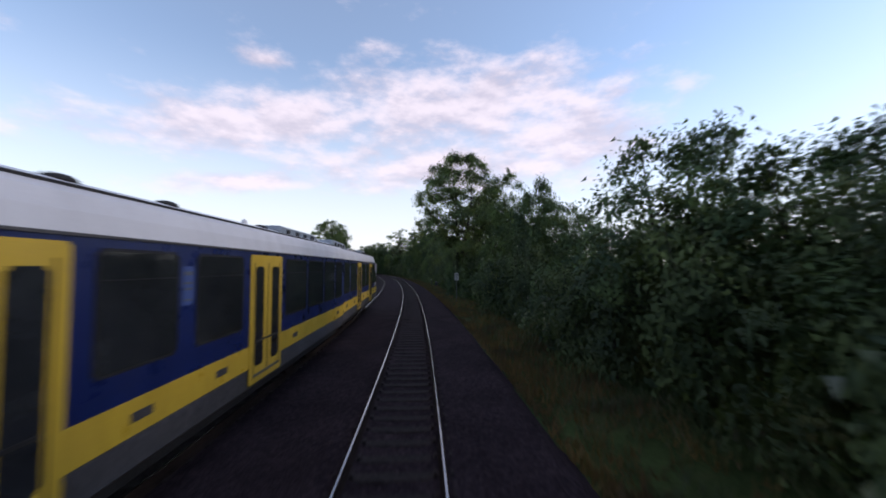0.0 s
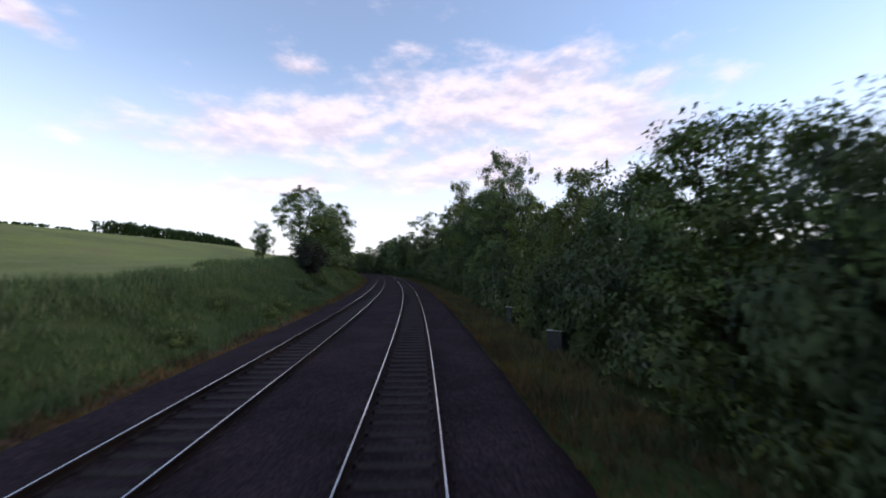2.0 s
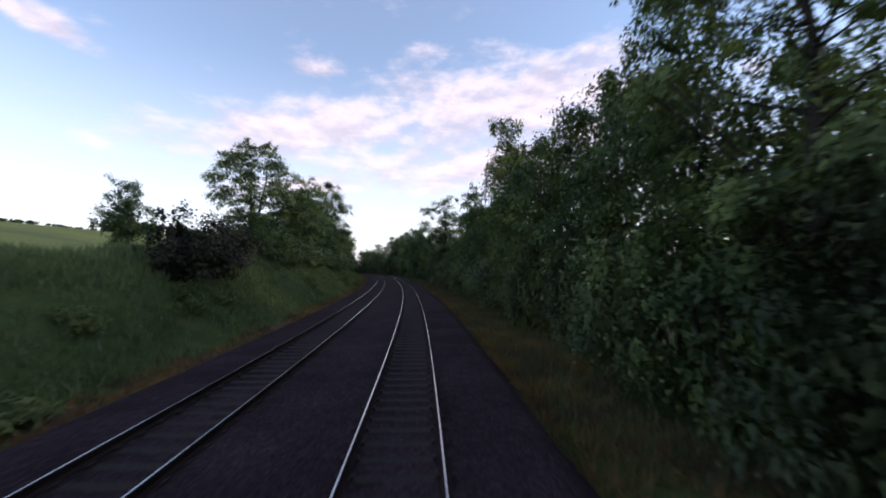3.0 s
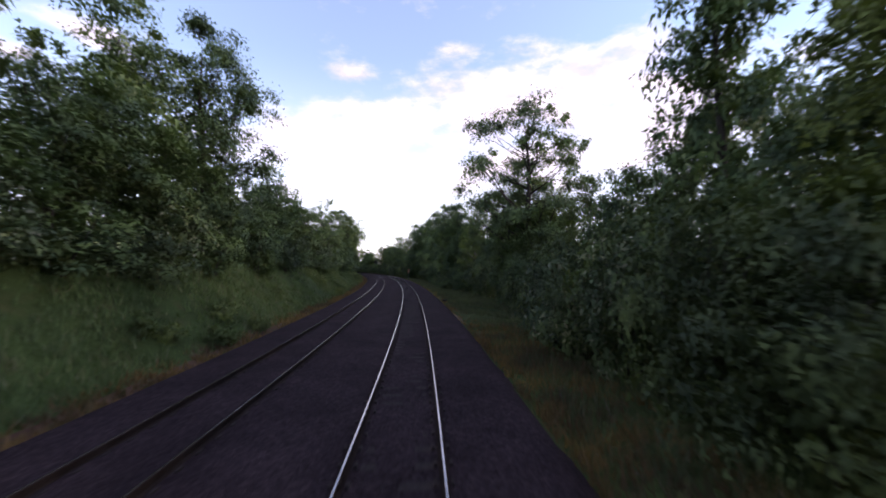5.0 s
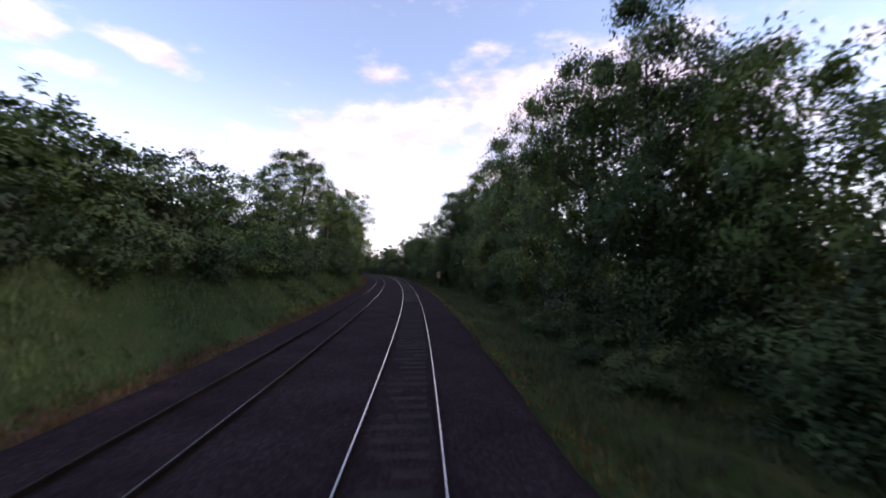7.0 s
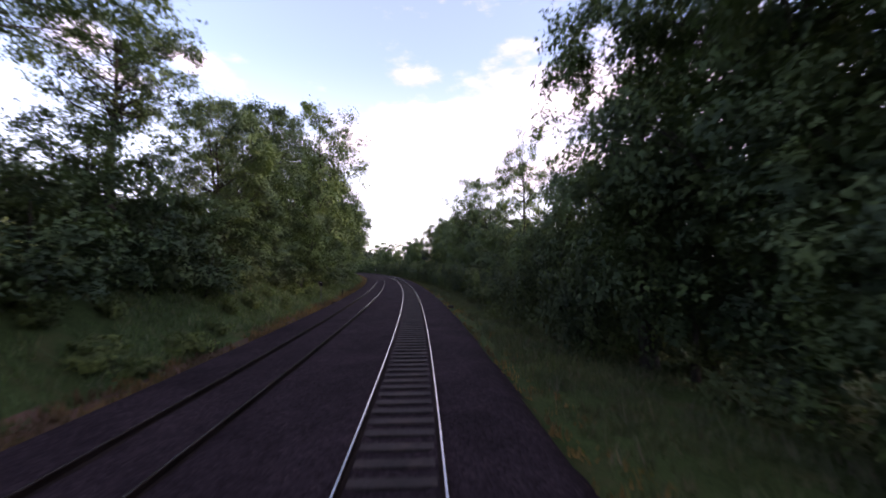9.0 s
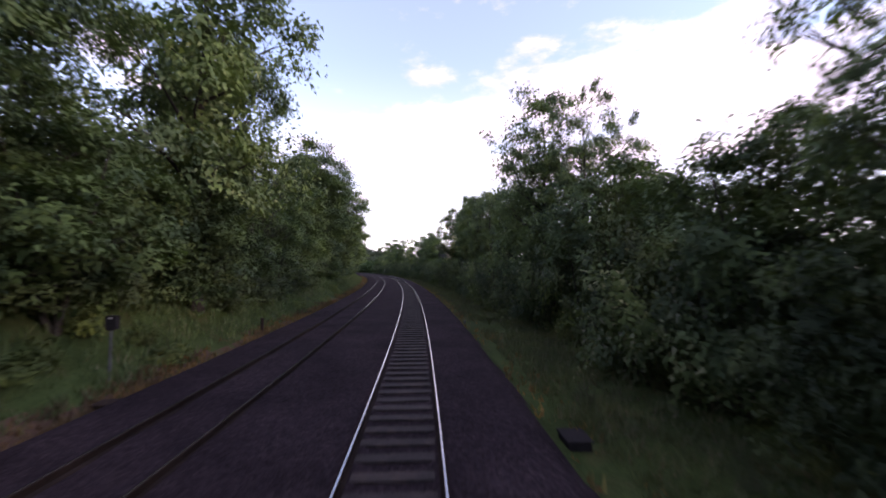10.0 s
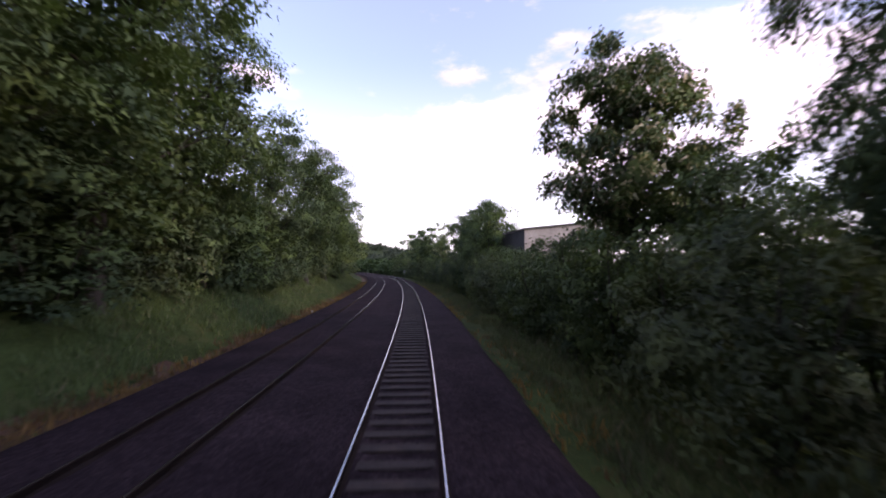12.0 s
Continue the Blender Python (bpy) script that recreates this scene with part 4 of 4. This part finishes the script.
def bogie(car, y):
    b = under("bogie", None, car)
    b.location = (0, y, 0)
    for dy in (-0.9, 0.9):
        for sx in (-0.7535, 0.7535):
            bm = bmesh.new()
            bmesh.ops.create_cone(bm, cap_ends=True, segments=28, radius1=0.42, radius2=0.42, depth=0.13)
            bmesh.ops.bevel(bm, geom=list(bm.edges), offset=0.012, segments=1, affect="EDGES")
            bmesh.ops.rotate(bm, matrix=Matrix.Rotation(radians(90), 3, "Y"), verts=bm.verts)
            bmesh.ops.translate(bm, vec=(sx, dy, 0.42), verts=bm.verts)
            part("wheel", bm, M_RAIL, b)
    for sx in (-1.0, 1.0):
        bm = block(0.14, 2.7, 0.22, 0.03)
        bmesh.ops.translate(bm, vec=(sx, 0, 0.50), verts=bm.verts)
        part("side_frame", bm, M_RUBBER, b)


def rail_car(name, s0, s1, doors, windows, cab, label, stickers=()):
    """A railcar body from s0 to s1. doors and windows: places along the line."""
    mid = (s0 + s1) / 2
    car = new(name)
    car.location = on_line(mid, -4.19)
    car.rotation_euler = (0, 0, heading(mid))
    tagged(car, label, "train", "coaches of the passing train")
    a, b = s0 - mid, s1 - mid
    if cab:
        walls = [wall_section(a, 3.27), wall_section(b - 2.1, 3.27), wall_section(b - 1.0, 3.05, 0.04), wall_section(b - 0.45, 2.15, 0.10), wall_section(b - 0.12, 1.65, 0.2), wall_section(b, 1.35, 0.32)]
        roofs = [roof_section(a), roof_section(b - 2.1), roof_section(b - 1.6, 0.14, 0.01), roof_section(b - 1.2, 0.42, 0.03), roof_section(b - 0.95, 0.75, 0.05)]
    else:
        walls = [wall_section(a, 3.27), wall_section(b, 3.27)]
        roofs = [roof_section(a), roof_section(b)]
    mesh_part("body", *loft(walls), M_BLUE, car, "glossy dark blue side walls")
    mesh_part("roof", *loft(roofs), M_WHITE, car, "white curved roof")
    end = b - 0.5 if cab else b - 0.05
    bm = block(2 * HALF - 0.03, end - a - 0.1, 0.40, 0.04)
    bmesh.ops.translate(bm, vec=(0, (a + end) / 2, 0.93), verts=bm.verts)
    part("skirt", bm, M_SKIRT, car, "dirty grey skirt")
    bm = block(2 * HALF - 0.35, end - a - 0.8, 0.26, 0.04)
    bmesh.ops.translate(bm, vec=(0, (a + end) / 2, 0.63), verts=bm.verts)
    part("underframe", bm, M_RUBBER, car, "black equipment under the floor")
    ycuts = sorted([(d0 - mid, d1 - mid) for d0, d1 in doors])
    for side in (-1, 1):
        y = a + 0.05
        for d0, d1 in ycuts + [(end, end)]:
            if d0 - y > 0.1:
                panel("yellow_band", y, d0 - 0.005, 1.13, 1.53, side * (HALF + 0.003), 0.008, M_YELLOW, car, 0.0, "yellow waist band")
                for k in (y + 0.8, d0 - 1.1):
                    panel("marking", k, k + 0.34, 1.27, 1.38, side * (HALF + 0.009), 0.004, M_SKIRT, car)
            y = d1 + 0.005
        for d0, d1 in ycuts:
            train_door(car, d0, d1, side)
        for w0, w1 in windows:
            train_window(car, w0 - mid, w1 - mid, side)
        for k in stickers:
            st = panel("notice", k - mid, k - mid + 0.24, 2.46, 2.98, side * (HALF + 0.003), 0.006, M_STICKER, car, 0.02, "pale blue notice with white bars")
            for z, h in ((2.86, 0.05), (2.74, 0.03), (2.66, 0.03), (2.52, 0.02)):
                panel("bar", k - mid + 0.03, k - mid + 0.21, z, z + h, side * (HALF + 0.0075), 0.004, M_STEEL, st)
        panel("roof_seam", a + 0.05, b - 2.2 if cab else b - 0.05, 3.73, 3.76, side * (HALF - 0.17), 0.03, M_RUBBER, car)
        panel("rain_gutter", a + 0.05, b - 2.2 if cab else b - 0.05, 3.255, 3.285, side * (HALF + 0.010), 0.02, M_SKIRT, car)
    if cab:
        for side in (-1, 1):
            yb = b - 2.0
            vs, fs = loft([[(side * (HALF + 0.004), yb, 1.9), (side * (HALF + 0.004), b - 0.62, 1.9), (side * (HALF - 0.02), b - 1.12, 2.95), (side * (HALF + 0.004), yb, 3.05)],
                           [(side * (HALF + 0.014), yb, 1.9), (side * (HALF + 0.012), b - 0.64, 1.9), (side * (HALF - 0.01), b - 1.14, 2.95), (side * (HALF + 0.014), yb, 3.05)]])
            mesh_part("cab_window", vs, fs, M_GLASS, car, "dark raked cab side window")
            line = [Vector((side * (HALF - 0.02), b - 1.0, 3.2)), Vector((side * (HALF - 0.07), b - 0.62, 2.45)), Vector((side * (HALF - 0.17), b - 0.22, 1.75)), Vector((side * (HALF - 0.30), b, 1.42))]
            mesh_part("pillar", *tube(line, [0.09, 0.085, 0.07, 0.05], 8), M_WHITE, car, "white windscreen pillar")
            bm = block(0.34, 0.10, 0.13, 0.03)
            bmesh.ops.translate(bm, vec=(side * 0.85, b - 0.02, 1.22), verts=bm.verts)
            part("tail_lamp", bm, M_LAMP, car, "red tail lamp")
            for k in range(3):
                panel("lettering", b - 1.95 + k * 0.28, b - 1.75 + k * 0.28, 1.60, 1.86 - 0.05 * (k == 1), side * (HALF + 0.004), 0.006, M_WHITE, car)
        vs, fs = loft([[(-1.28, b - 0.93, 3.02), (1.28, b - 0.93, 3.02), (1.2, b - 0.30, 1.95), (-1.2, b - 0.30, 1.95)], [(-1.28, b - 0.88, 3.05), (1.28, b - 0.88, 3.05), (1.2, b - 0.25, 1.98), (-1.2, b - 0.25, 1.98)]])
        mesh_part("windscreen", vs, fs, M_GLASS, car, "dark raked windscreen")
        bm = block(0.5, 0.45, 0.25, 0.05)
        bmesh.ops.translate(bm, vec=(0, b + 0.1, 0.95), verts=bm.verts)
        part("coupler", bm, M_RUBBER, car, "black coupler")
    bogie(car, a + 3.0)
    bogie(car, b - 3.2)
    return car, mid


car_a, ma = rail_car("railcar", -13.5, 15.35, [(-10, -8.5), (2.12, 3.64), (7.26, 8.78)],
                     [(-7.9, -6.3), (-5.9, -4.3), (-3.9, -2.3), (-1.9, -0.3), (0.1, 1.7), (3.92, 5.2), (5.6, 7.0), (9.05, 10.6), (10.75, 12.3), (12.45, 13.8), (13.95, 15.0)], False,
                     "blue and white railcar with yellow doors on the second track", (5.28, -2.2))
car_b, mb = rail_car("railcar", 15.85, 30.5, [(19.95, 21.35), (25.2, 26.55)], [(16.1, 17.5), (17.75, 19.5), (21.65, 23.2), (23.4, 24.95), (26.8, 27.5), (27.65, 28.35)], True,
                     "blue and white cab car with raked end and yellow doors", (17.52, 23.2))
for y in (4.2, 5.9, 9.2):
    dome(car_a, y - ma, 0.80, 0.15, 0.075)
dome(car_a, 8.4 - ma, 0.80, 0.06, 0.11, M_WHITE, "small pale roof aerial")
roof_unit(car_a, 10.0 - ma, 13.6 - ma, 0.05, 0.95, 4.06)
roof_unit(car_a, -4.0 - ma, 1.0 - ma, 0.05, 0.95, 4.12)
roof_unit(car_b, 15.95 - mb, 19.1 - mb, 0.05, 1.02, 4.10)
for y in (19.6, 22.7):
    dome(car_b, y - mb, 0.80, 0.15, 0.075)
dome(car_b, 21.0 - mb, 0.80, 0.06, 0.11, M_WHITE, "small pale roof aerial")
roof_unit(car_b, 25.0 - mb, 27.6 - mb, 0.05, 0.95, 4.06)
gang = new("gangway_bellows")
gang.location, gang.rotation_euler = on_line(15.6, -4.19), (0, 0, heading(15.6))
tagged(gang, "black folded bellows between two blue railcars", "train bellows")
for k in range(5):
    bm = block(2.5 - 0.12 * (k % 2), 0.12, 2.75, 0.04)
    bmesh.ops.translate(bm, vec=(0, -0.24 + 0.12 * k, 2.35), verts=bm.verts)
    part("fold", bm, M_RUBBER, gang)


# ---------------------------------------------------------------- line-side things
def text_part(name, body, size, mat, parent, m):
    cu = bpy.data.curves.new(name, "FONT")
    cu.body, cu.size, cu.align_x, cu.align_y, cu.extrude = body, size, "CENTER", "CENTER", 0.002
    tmp = bpy.data.objects.new(name, cu)
    scene.collection.objects.link(tmp)
    me = bpy.data.meshes.new_from_object(tmp.evaluated_get(bpy.context.evaluated_depsgraph_get()))
    bpy.data.objects.remove(tmp)
    me.materials.append(mat)
    ob = under(name, me, parent)
    ob.matrix_basis = m
    return ob


def line_sign(name, s, u, z0, z1, width, board, words, lines=(), bars=(), label_post="grey steel post"):
    p = stand(s, u)
    ob = new(name)
    ob.location, ob.rotation_euler = p, (0, 0, heading(s))
    tagged(ob, words, "railway sign", "signs beside the line")
    bm = bmesh.new()
    bmesh.ops.create_cone(bm, cap_ends=True, segments=12, radius1=0.035, radius2=0.035, depth=z1 - p.z + 0.2)
    bmesh.ops.translate(bm, vec=(0, 0.03, (z1 - p.z - 0.2) / 2), verts=bm.verts)
    part("post", bm, M_STEEL, ob, label_post)
    bm = block(width, 0.018, z1 - z0, 0.0)
    edges = [e for e in bm.edges if abs(e.verts[0].co.y - e.verts[1].co.y) > 1e-4]
    bmesh.ops.bevel(bm, geom=edges, offset=0.03, segments=3, affect="EDGES")
    bmesh.ops.translate(bm, vec=(0, -0.02, (z0 + z1) / 2 - p.z), verts=bm.verts)
    b = part("board", bm, board, ob)
    for bz in (z0 + 0.15, z1 - 0.15):
        bm = block(0.12, 0.03, 0.04, 0.005)
        bmesh.ops.translate(bm, vec=(0, 0.005, bz - p.z), verts=bm.verts)
        part("clamp", bm, M_STEEL, ob)
    for body, size, z in lines:
        text_part("numeral", body, size, M_INK, b, Matrix.Translation((0, -0.032, z - p.z)) @ Matrix.Rotation(radians(90), 4, "X"))
    for w, h, z in bars:
        bm = block(w, 0.006, h, 0.0)
        bmesh.ops.translate(bm, vec=(0, -0.031, z - p.z), verts=bm.verts)
        part("bar", bm, M_INK, b)
    return ob


line_sign("distance_sign", 40.2, 4.75, 1.60, 2.36, 0.42, M_SIGN, "white board numbered 10 over 2 on a grey post", lines=(("10", 0.40, 2.15), ("2", 0.40, 1.80)))
line_sign("distance_sign", 251.0, 4.35, 1.42, 2.30, 0.42, M_RED, "faded orange board on a grey post beside the line", bars=((0.10, 0.26, 2.05), (0.06, 0.24, 1.65)))
line_sign("distance_sign", 451.0, 3.6, 1.2, 1.95, 0.40, M_SIGN, "small white board on a post beside the line", bars=((0.16, 0.24, 1.6),))


def cable_box(s, u, w=0.5, mat=M_DARK, words="low dark concrete cable box beside the ballast"):
    ob = new("cable_box")
    ob.location, ob.rotation_euler = stand(s, u, 0.16), (0, 0, heading(s))
    tagged(ob, words, "cable box", "boxes beside the ballast")
    bm = block(w, w * 1.3, 0.34, 0.02)
    bmesh.ops.translate(bm, vec=(0, 0, 0.15), verts=bm.verts)
    part("base", bm, mat, ob)
    bm = block(w + 0.06, w * 1.3 + 0.06, 0.06, 0.015)
    bmesh.ops.translate(bm, vec=(0, 0, 0.35), verts=bm.verts)
    part("lid", bm, mat, ob, "heavy lid")


cable_box(182.8, 3.8)
cable_box(288.4, 3.7)
cable_box(290.2, -7.35, 0.34, M_POST, "low brown weathered box at the edge of the ballast")


def marker_post(s, u, h, w, mat, words):
    ob = new("marker_post")
    ob.location, ob.rotation_euler = stand(s, u, 0.1), (radians(2), radians(1.5), heading(s))
    tagged(ob, words, "post", "short posts beside the line")
    bm = block(w, w, h, 0.02)
    bmesh.ops.translate(bm, vec=(0, 0, h / 2), verts=bm.verts)
    part("shaft", bm, mat, ob)
    bm = block(w + 0.03, w + 0.03, 0.06, 0.015)
    bmesh.ops.translate(bm, vec=(0, 0, h + 0.02), verts=bm.verts)
    part("cap", bm, mat, ob)


line_sign("line_board", 43.3, -9.5, 1.25, 2.26, 0.46, M_DARK, "dark back of a signboard on a grey post on the bank")
marker_post(302.5, -8.3, 0.9, 0.14, M_POST, "short dark wooden marker post in the grass")
box = line_sign("line_box", 292.5, -9.0, 1.05, 1.50, 0.30, M_DARK, "dark box with a small pale plate on a thin post", bars=())
bm = block(0.28, 0.16, 0.42, 0.02)
bmesh.ops.translate(bm, vec=(0, 0.12, 1.275 - box.location.z), verts=bm.verts)
part("case", bm, M_DARK, box, "dark metal case")
bm = block(0.12, 0.008, 0.05, 0.0)
bmesh.ops.translate(bm, vec=(0, -0.034, 1.42 - box.location.z), verts=bm.verts)
part("plate", bm, M_SIGN, box, "small pale plate")

marker_post(305.3, 3.4, 0.35, 0.10, M_CONCRETE, "small white peg at the foot of the ballast")
marker_post(368.0, -7.9, 0.30, 0.10, M_SIGN, "small white peg at the foot of the ballast")

# a low heap of pale sand by the ballast
heap = np.random.default_rng(4)
vs, fs = [], []
for i in range(13):
    for j in range(9):
        x, y = (j - 4) / 4, (i - 6) / 6
        z = max(0.0, 1 - x * x - y * y) ** 0.8 * 0.16 + 0.02 * heap.normal()
        c = stand(168.0 + y * 2.3, 3.35 + x * 0.32)
        vs.append((c.x, c.y, c.z - 0.05 + z))
for i in range(12):
    for j in range(8):
        k = i * 9 + j
        fs.append((k, k + 1, k + 10, k + 9))
M_SAND = two_scale("pale_sand", (0.13, 0.085, 0.055), (0.23, 0.16, 0.10), 1.5, 30.0, rough=0.95)
sand = new("sand_heap", mesh_from("sand_heap", vs, fs, [M_SAND], None, True))
tagged(sand, "low heap of pale brown sand beside the ballast", "sand heap")

# grey cable boxes beside the cess
M_BOX = two_scale("weathered_grey_box", (0.028, 0.030, 0.028), (0.075, 0.072, 0.066), 1.2, 24.0, rough=0.85, bump_s=0.3)
M_LID = two_scale("pale_lid", (0.38, 0.38, 0.38), (0.55, 0.545, 0.54), 1.2, 24.0, rough=0.7, bump_s=0.3)
for s0, u0, wide, deep, turn, tilt, high, words in ((73.0, 6.5, 1.05, 0.62, 50, 9, 0.12, "wide grey cable box with a pale sloping lid"),
                                              (81.4, 6.5, 0.46, 0.46, 28, 12, 0.28, "narrow grey cable box with a pale sloping lid")):
    cabinet = new("cable_box")
    cabinet.location, cabinet.rotation_euler = stand(s0, u0), (0, 0, heading(s0) + radians(turn))
    tagged(cabinet, words + " beside the line", "cable box", "cable boxes beside the line")
    top = high - cabinet.location.z
    drop = wide / 2 * math.tan(radians(tilt))
    vs, fs = loft([[(-wide / 2, y, -0.25), (wide / 2, y, -0.25), (wide / 2, y, top - drop), (-wide / 2, y, top + drop)] for y in (-deep / 2, deep / 2)])
    mesh_part("body", vs, fs, M_BOX, cabinet)
    bm = block(wide / math.cos(radians(tilt)) + 0.08, deep + 0.08, 0.05, 0.012)
    bmesh.ops.rotate(bm, cent=(0, 0, 0), matrix=Matrix.Rotation(radians(tilt), 3, "Y"), verts=bm.verts)
    bmesh.ops.translate(bm, vec=(0, 0, top + 0.027), verts=bm.verts)
    part("lid", bm, M_LID, cabinet, "pale sloping lid")
    bm = block(wide * 0.8, 0.012, top * 0.7, 0.004)
    bmesh.ops.translate(bm, vec=(0, -deep / 2 - 0.005, top * 0.46), verts=bm.verts)
    part("door", bm, M_BOX, cabinet)
    bm = block(0.03, 0.03, 0.12, 0.006)
    bmesh.ops.translate(bm, vec=(wide * 0.3, -deep / 2 - 0.025, top * 0.5), verts=bm.verts)
    part("handle", bm, M_STEEL, cabinet)

# the pale building behind the hedge
M_RENDER = two_scale("pale_wall_cladding", (0.42, 0.36, 0.30), (0.56, 0.50, 0.43), 0.4, 6.0, rough=0.8, big_stretch=(1, 1, 0.3))
M_ROOF_SHADE_SIDE = two_scale("dark_roof_and_shaded_side", (0.04, 0.038, 0.038), (0.08, 0.075, 0.07), 0.5, 8.0, rough=0.7)
house = new("shed_building")
house.location, house.rotation_euler = stand(378, 12.6), (0, 0, heading(378) + radians(4))
tagged(house, "pale flat-roofed building with vertical cladding behind the hedge", "building")
W, D, HH = 9.0, 14.0, 8.5
RISE = 0.11                                               # the roof rises away from the line
vs, fs = loft([[(0.03, y, -0.3), (W - 0.03, y, -0.3), (W - 0.03, y, HH - 0.35 + W * RISE), (0.03, y, HH - 0.35)] for y in (0.03, D - 0.03)])
mesh_part("wall", vs, fs, M_RENDER, house)
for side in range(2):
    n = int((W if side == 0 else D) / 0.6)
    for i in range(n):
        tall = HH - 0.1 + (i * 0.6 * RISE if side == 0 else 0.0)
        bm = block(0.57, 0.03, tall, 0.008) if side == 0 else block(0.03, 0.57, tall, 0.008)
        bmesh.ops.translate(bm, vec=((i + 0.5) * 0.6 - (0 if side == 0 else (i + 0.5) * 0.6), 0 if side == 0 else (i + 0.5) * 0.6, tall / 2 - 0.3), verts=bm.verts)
        # track-side panels take the roof's dark tone: that wall's shade as colour
        part("cladding_panel", bm, M_RENDER if side == 0 else M_ROOF_SHADE_SIDE, house)
vs, fs = loft([[(-0.12, y, HH - 0.36), (W + 0.12, y, HH - 0.34 + W * RISE), (W + 0.12, y, HH - 0.2 + W * RISE), (-0.12, y, HH - 0.22)] for y in (-0.3, D + 0.3)])
mesh_part("roof", vs, fs, M_ROOF_SHADE_SIDE, house, "thin dark overhanging roof")
for i in range(3):
    bm = block(1.2, 0.06, 0.9, 0.01)
    bmesh.ops.translate(bm, vec=(1.8 + i * 2.6, -0.03, 4.6), verts=bm.verts)
    w = part("window", bm, M_SIGN, house)
    bm = block(1.05, 0.04, 0.75, 0.0)
    bmesh.ops.translate(bm, vec=(1.8 + i * 2.6, -0.055, 4.6), verts=bm.verts)
    part("pane", bm, M_GLASS, w)

# ---------------------------------------------------------------- sleepers
sleeper_bm = block(2.5, 0.25, 0.16, 0.02)
for sx in (-0.7535, 0.7535):                             # baseplates and clips
    for dx, w, h in ((0.0, 0.34, 0.03), (-0.125, 0.05, 0.07), (0.125, 0.05, 0.07)):
        got = bmesh.ops.create_cube(sleeper_bm, size=1.0)["verts"]
        bmesh.ops.scale(sleeper_bm, vec=(w, 0.15, h), verts=got)
        bmesh.ops.translate(sleeper_bm, vec=(sx + dx, 0, 0.08 + h / 2 - 0.01), verts=got)
sleeper_me = bpy.data.meshes.new("sleeper")
sleeper_bm.to_mesh(sleeper_me)
sleeper_bm.free()
sleeper_me.materials.append(M_SLEEPER_DARK)
STEP = 0.575
plain = block(2.5, 0.25, 0.16, 0.0)
shape = np.array([v.co for v in plain.verts])
polys = [tuple(v.index for v in f.verts) for f in plain.faces]
plain.free()
jit = random.Random(9)
for track, u0 in TRACKS:
    rest = []
    for i in range(int((S1 - S0) / STEP)):
        s = S0 + i * STEP
        m = Matrix.Translation(on_line(s, u0 + jit.uniform(-0.02, 0.02), -0.262 + jit.uniform(-0.006, 0.006))) @ Matrix.Rotation(heading(s) + jit.uniform(-0.012, 0.012), 4, "Z")
        if 2 < s < 2 + 300 * STEP:
            ob = under("sleeper", sleeper_me, track)
            ob.matrix_basis = m
        else:
            rest.append(m)
    vs, fs, mi = [], [], []
    for m in rest:
        mi += [1 if m.translation.y > 228 else 0] * len(polys)       # the sleepers are newer and paler further on
        o = len(vs)
        vs += [m @ Vector(c) for c in shape]
        fs += [tuple(k + o for k in p) for p in polys]
    me = bpy.data.meshes.new("further_sleepers")
    me.from_pydata(vs, [], fs)
    me.materials.append(M_SLEEPER_DARK)
    me.materials.append(M_SLEEPER)
    me.polygons.foreach_set("material_index", mi)
    tagged(under("further_sleepers", me, track), "row of dark weathered sleepers", kind="stuff")
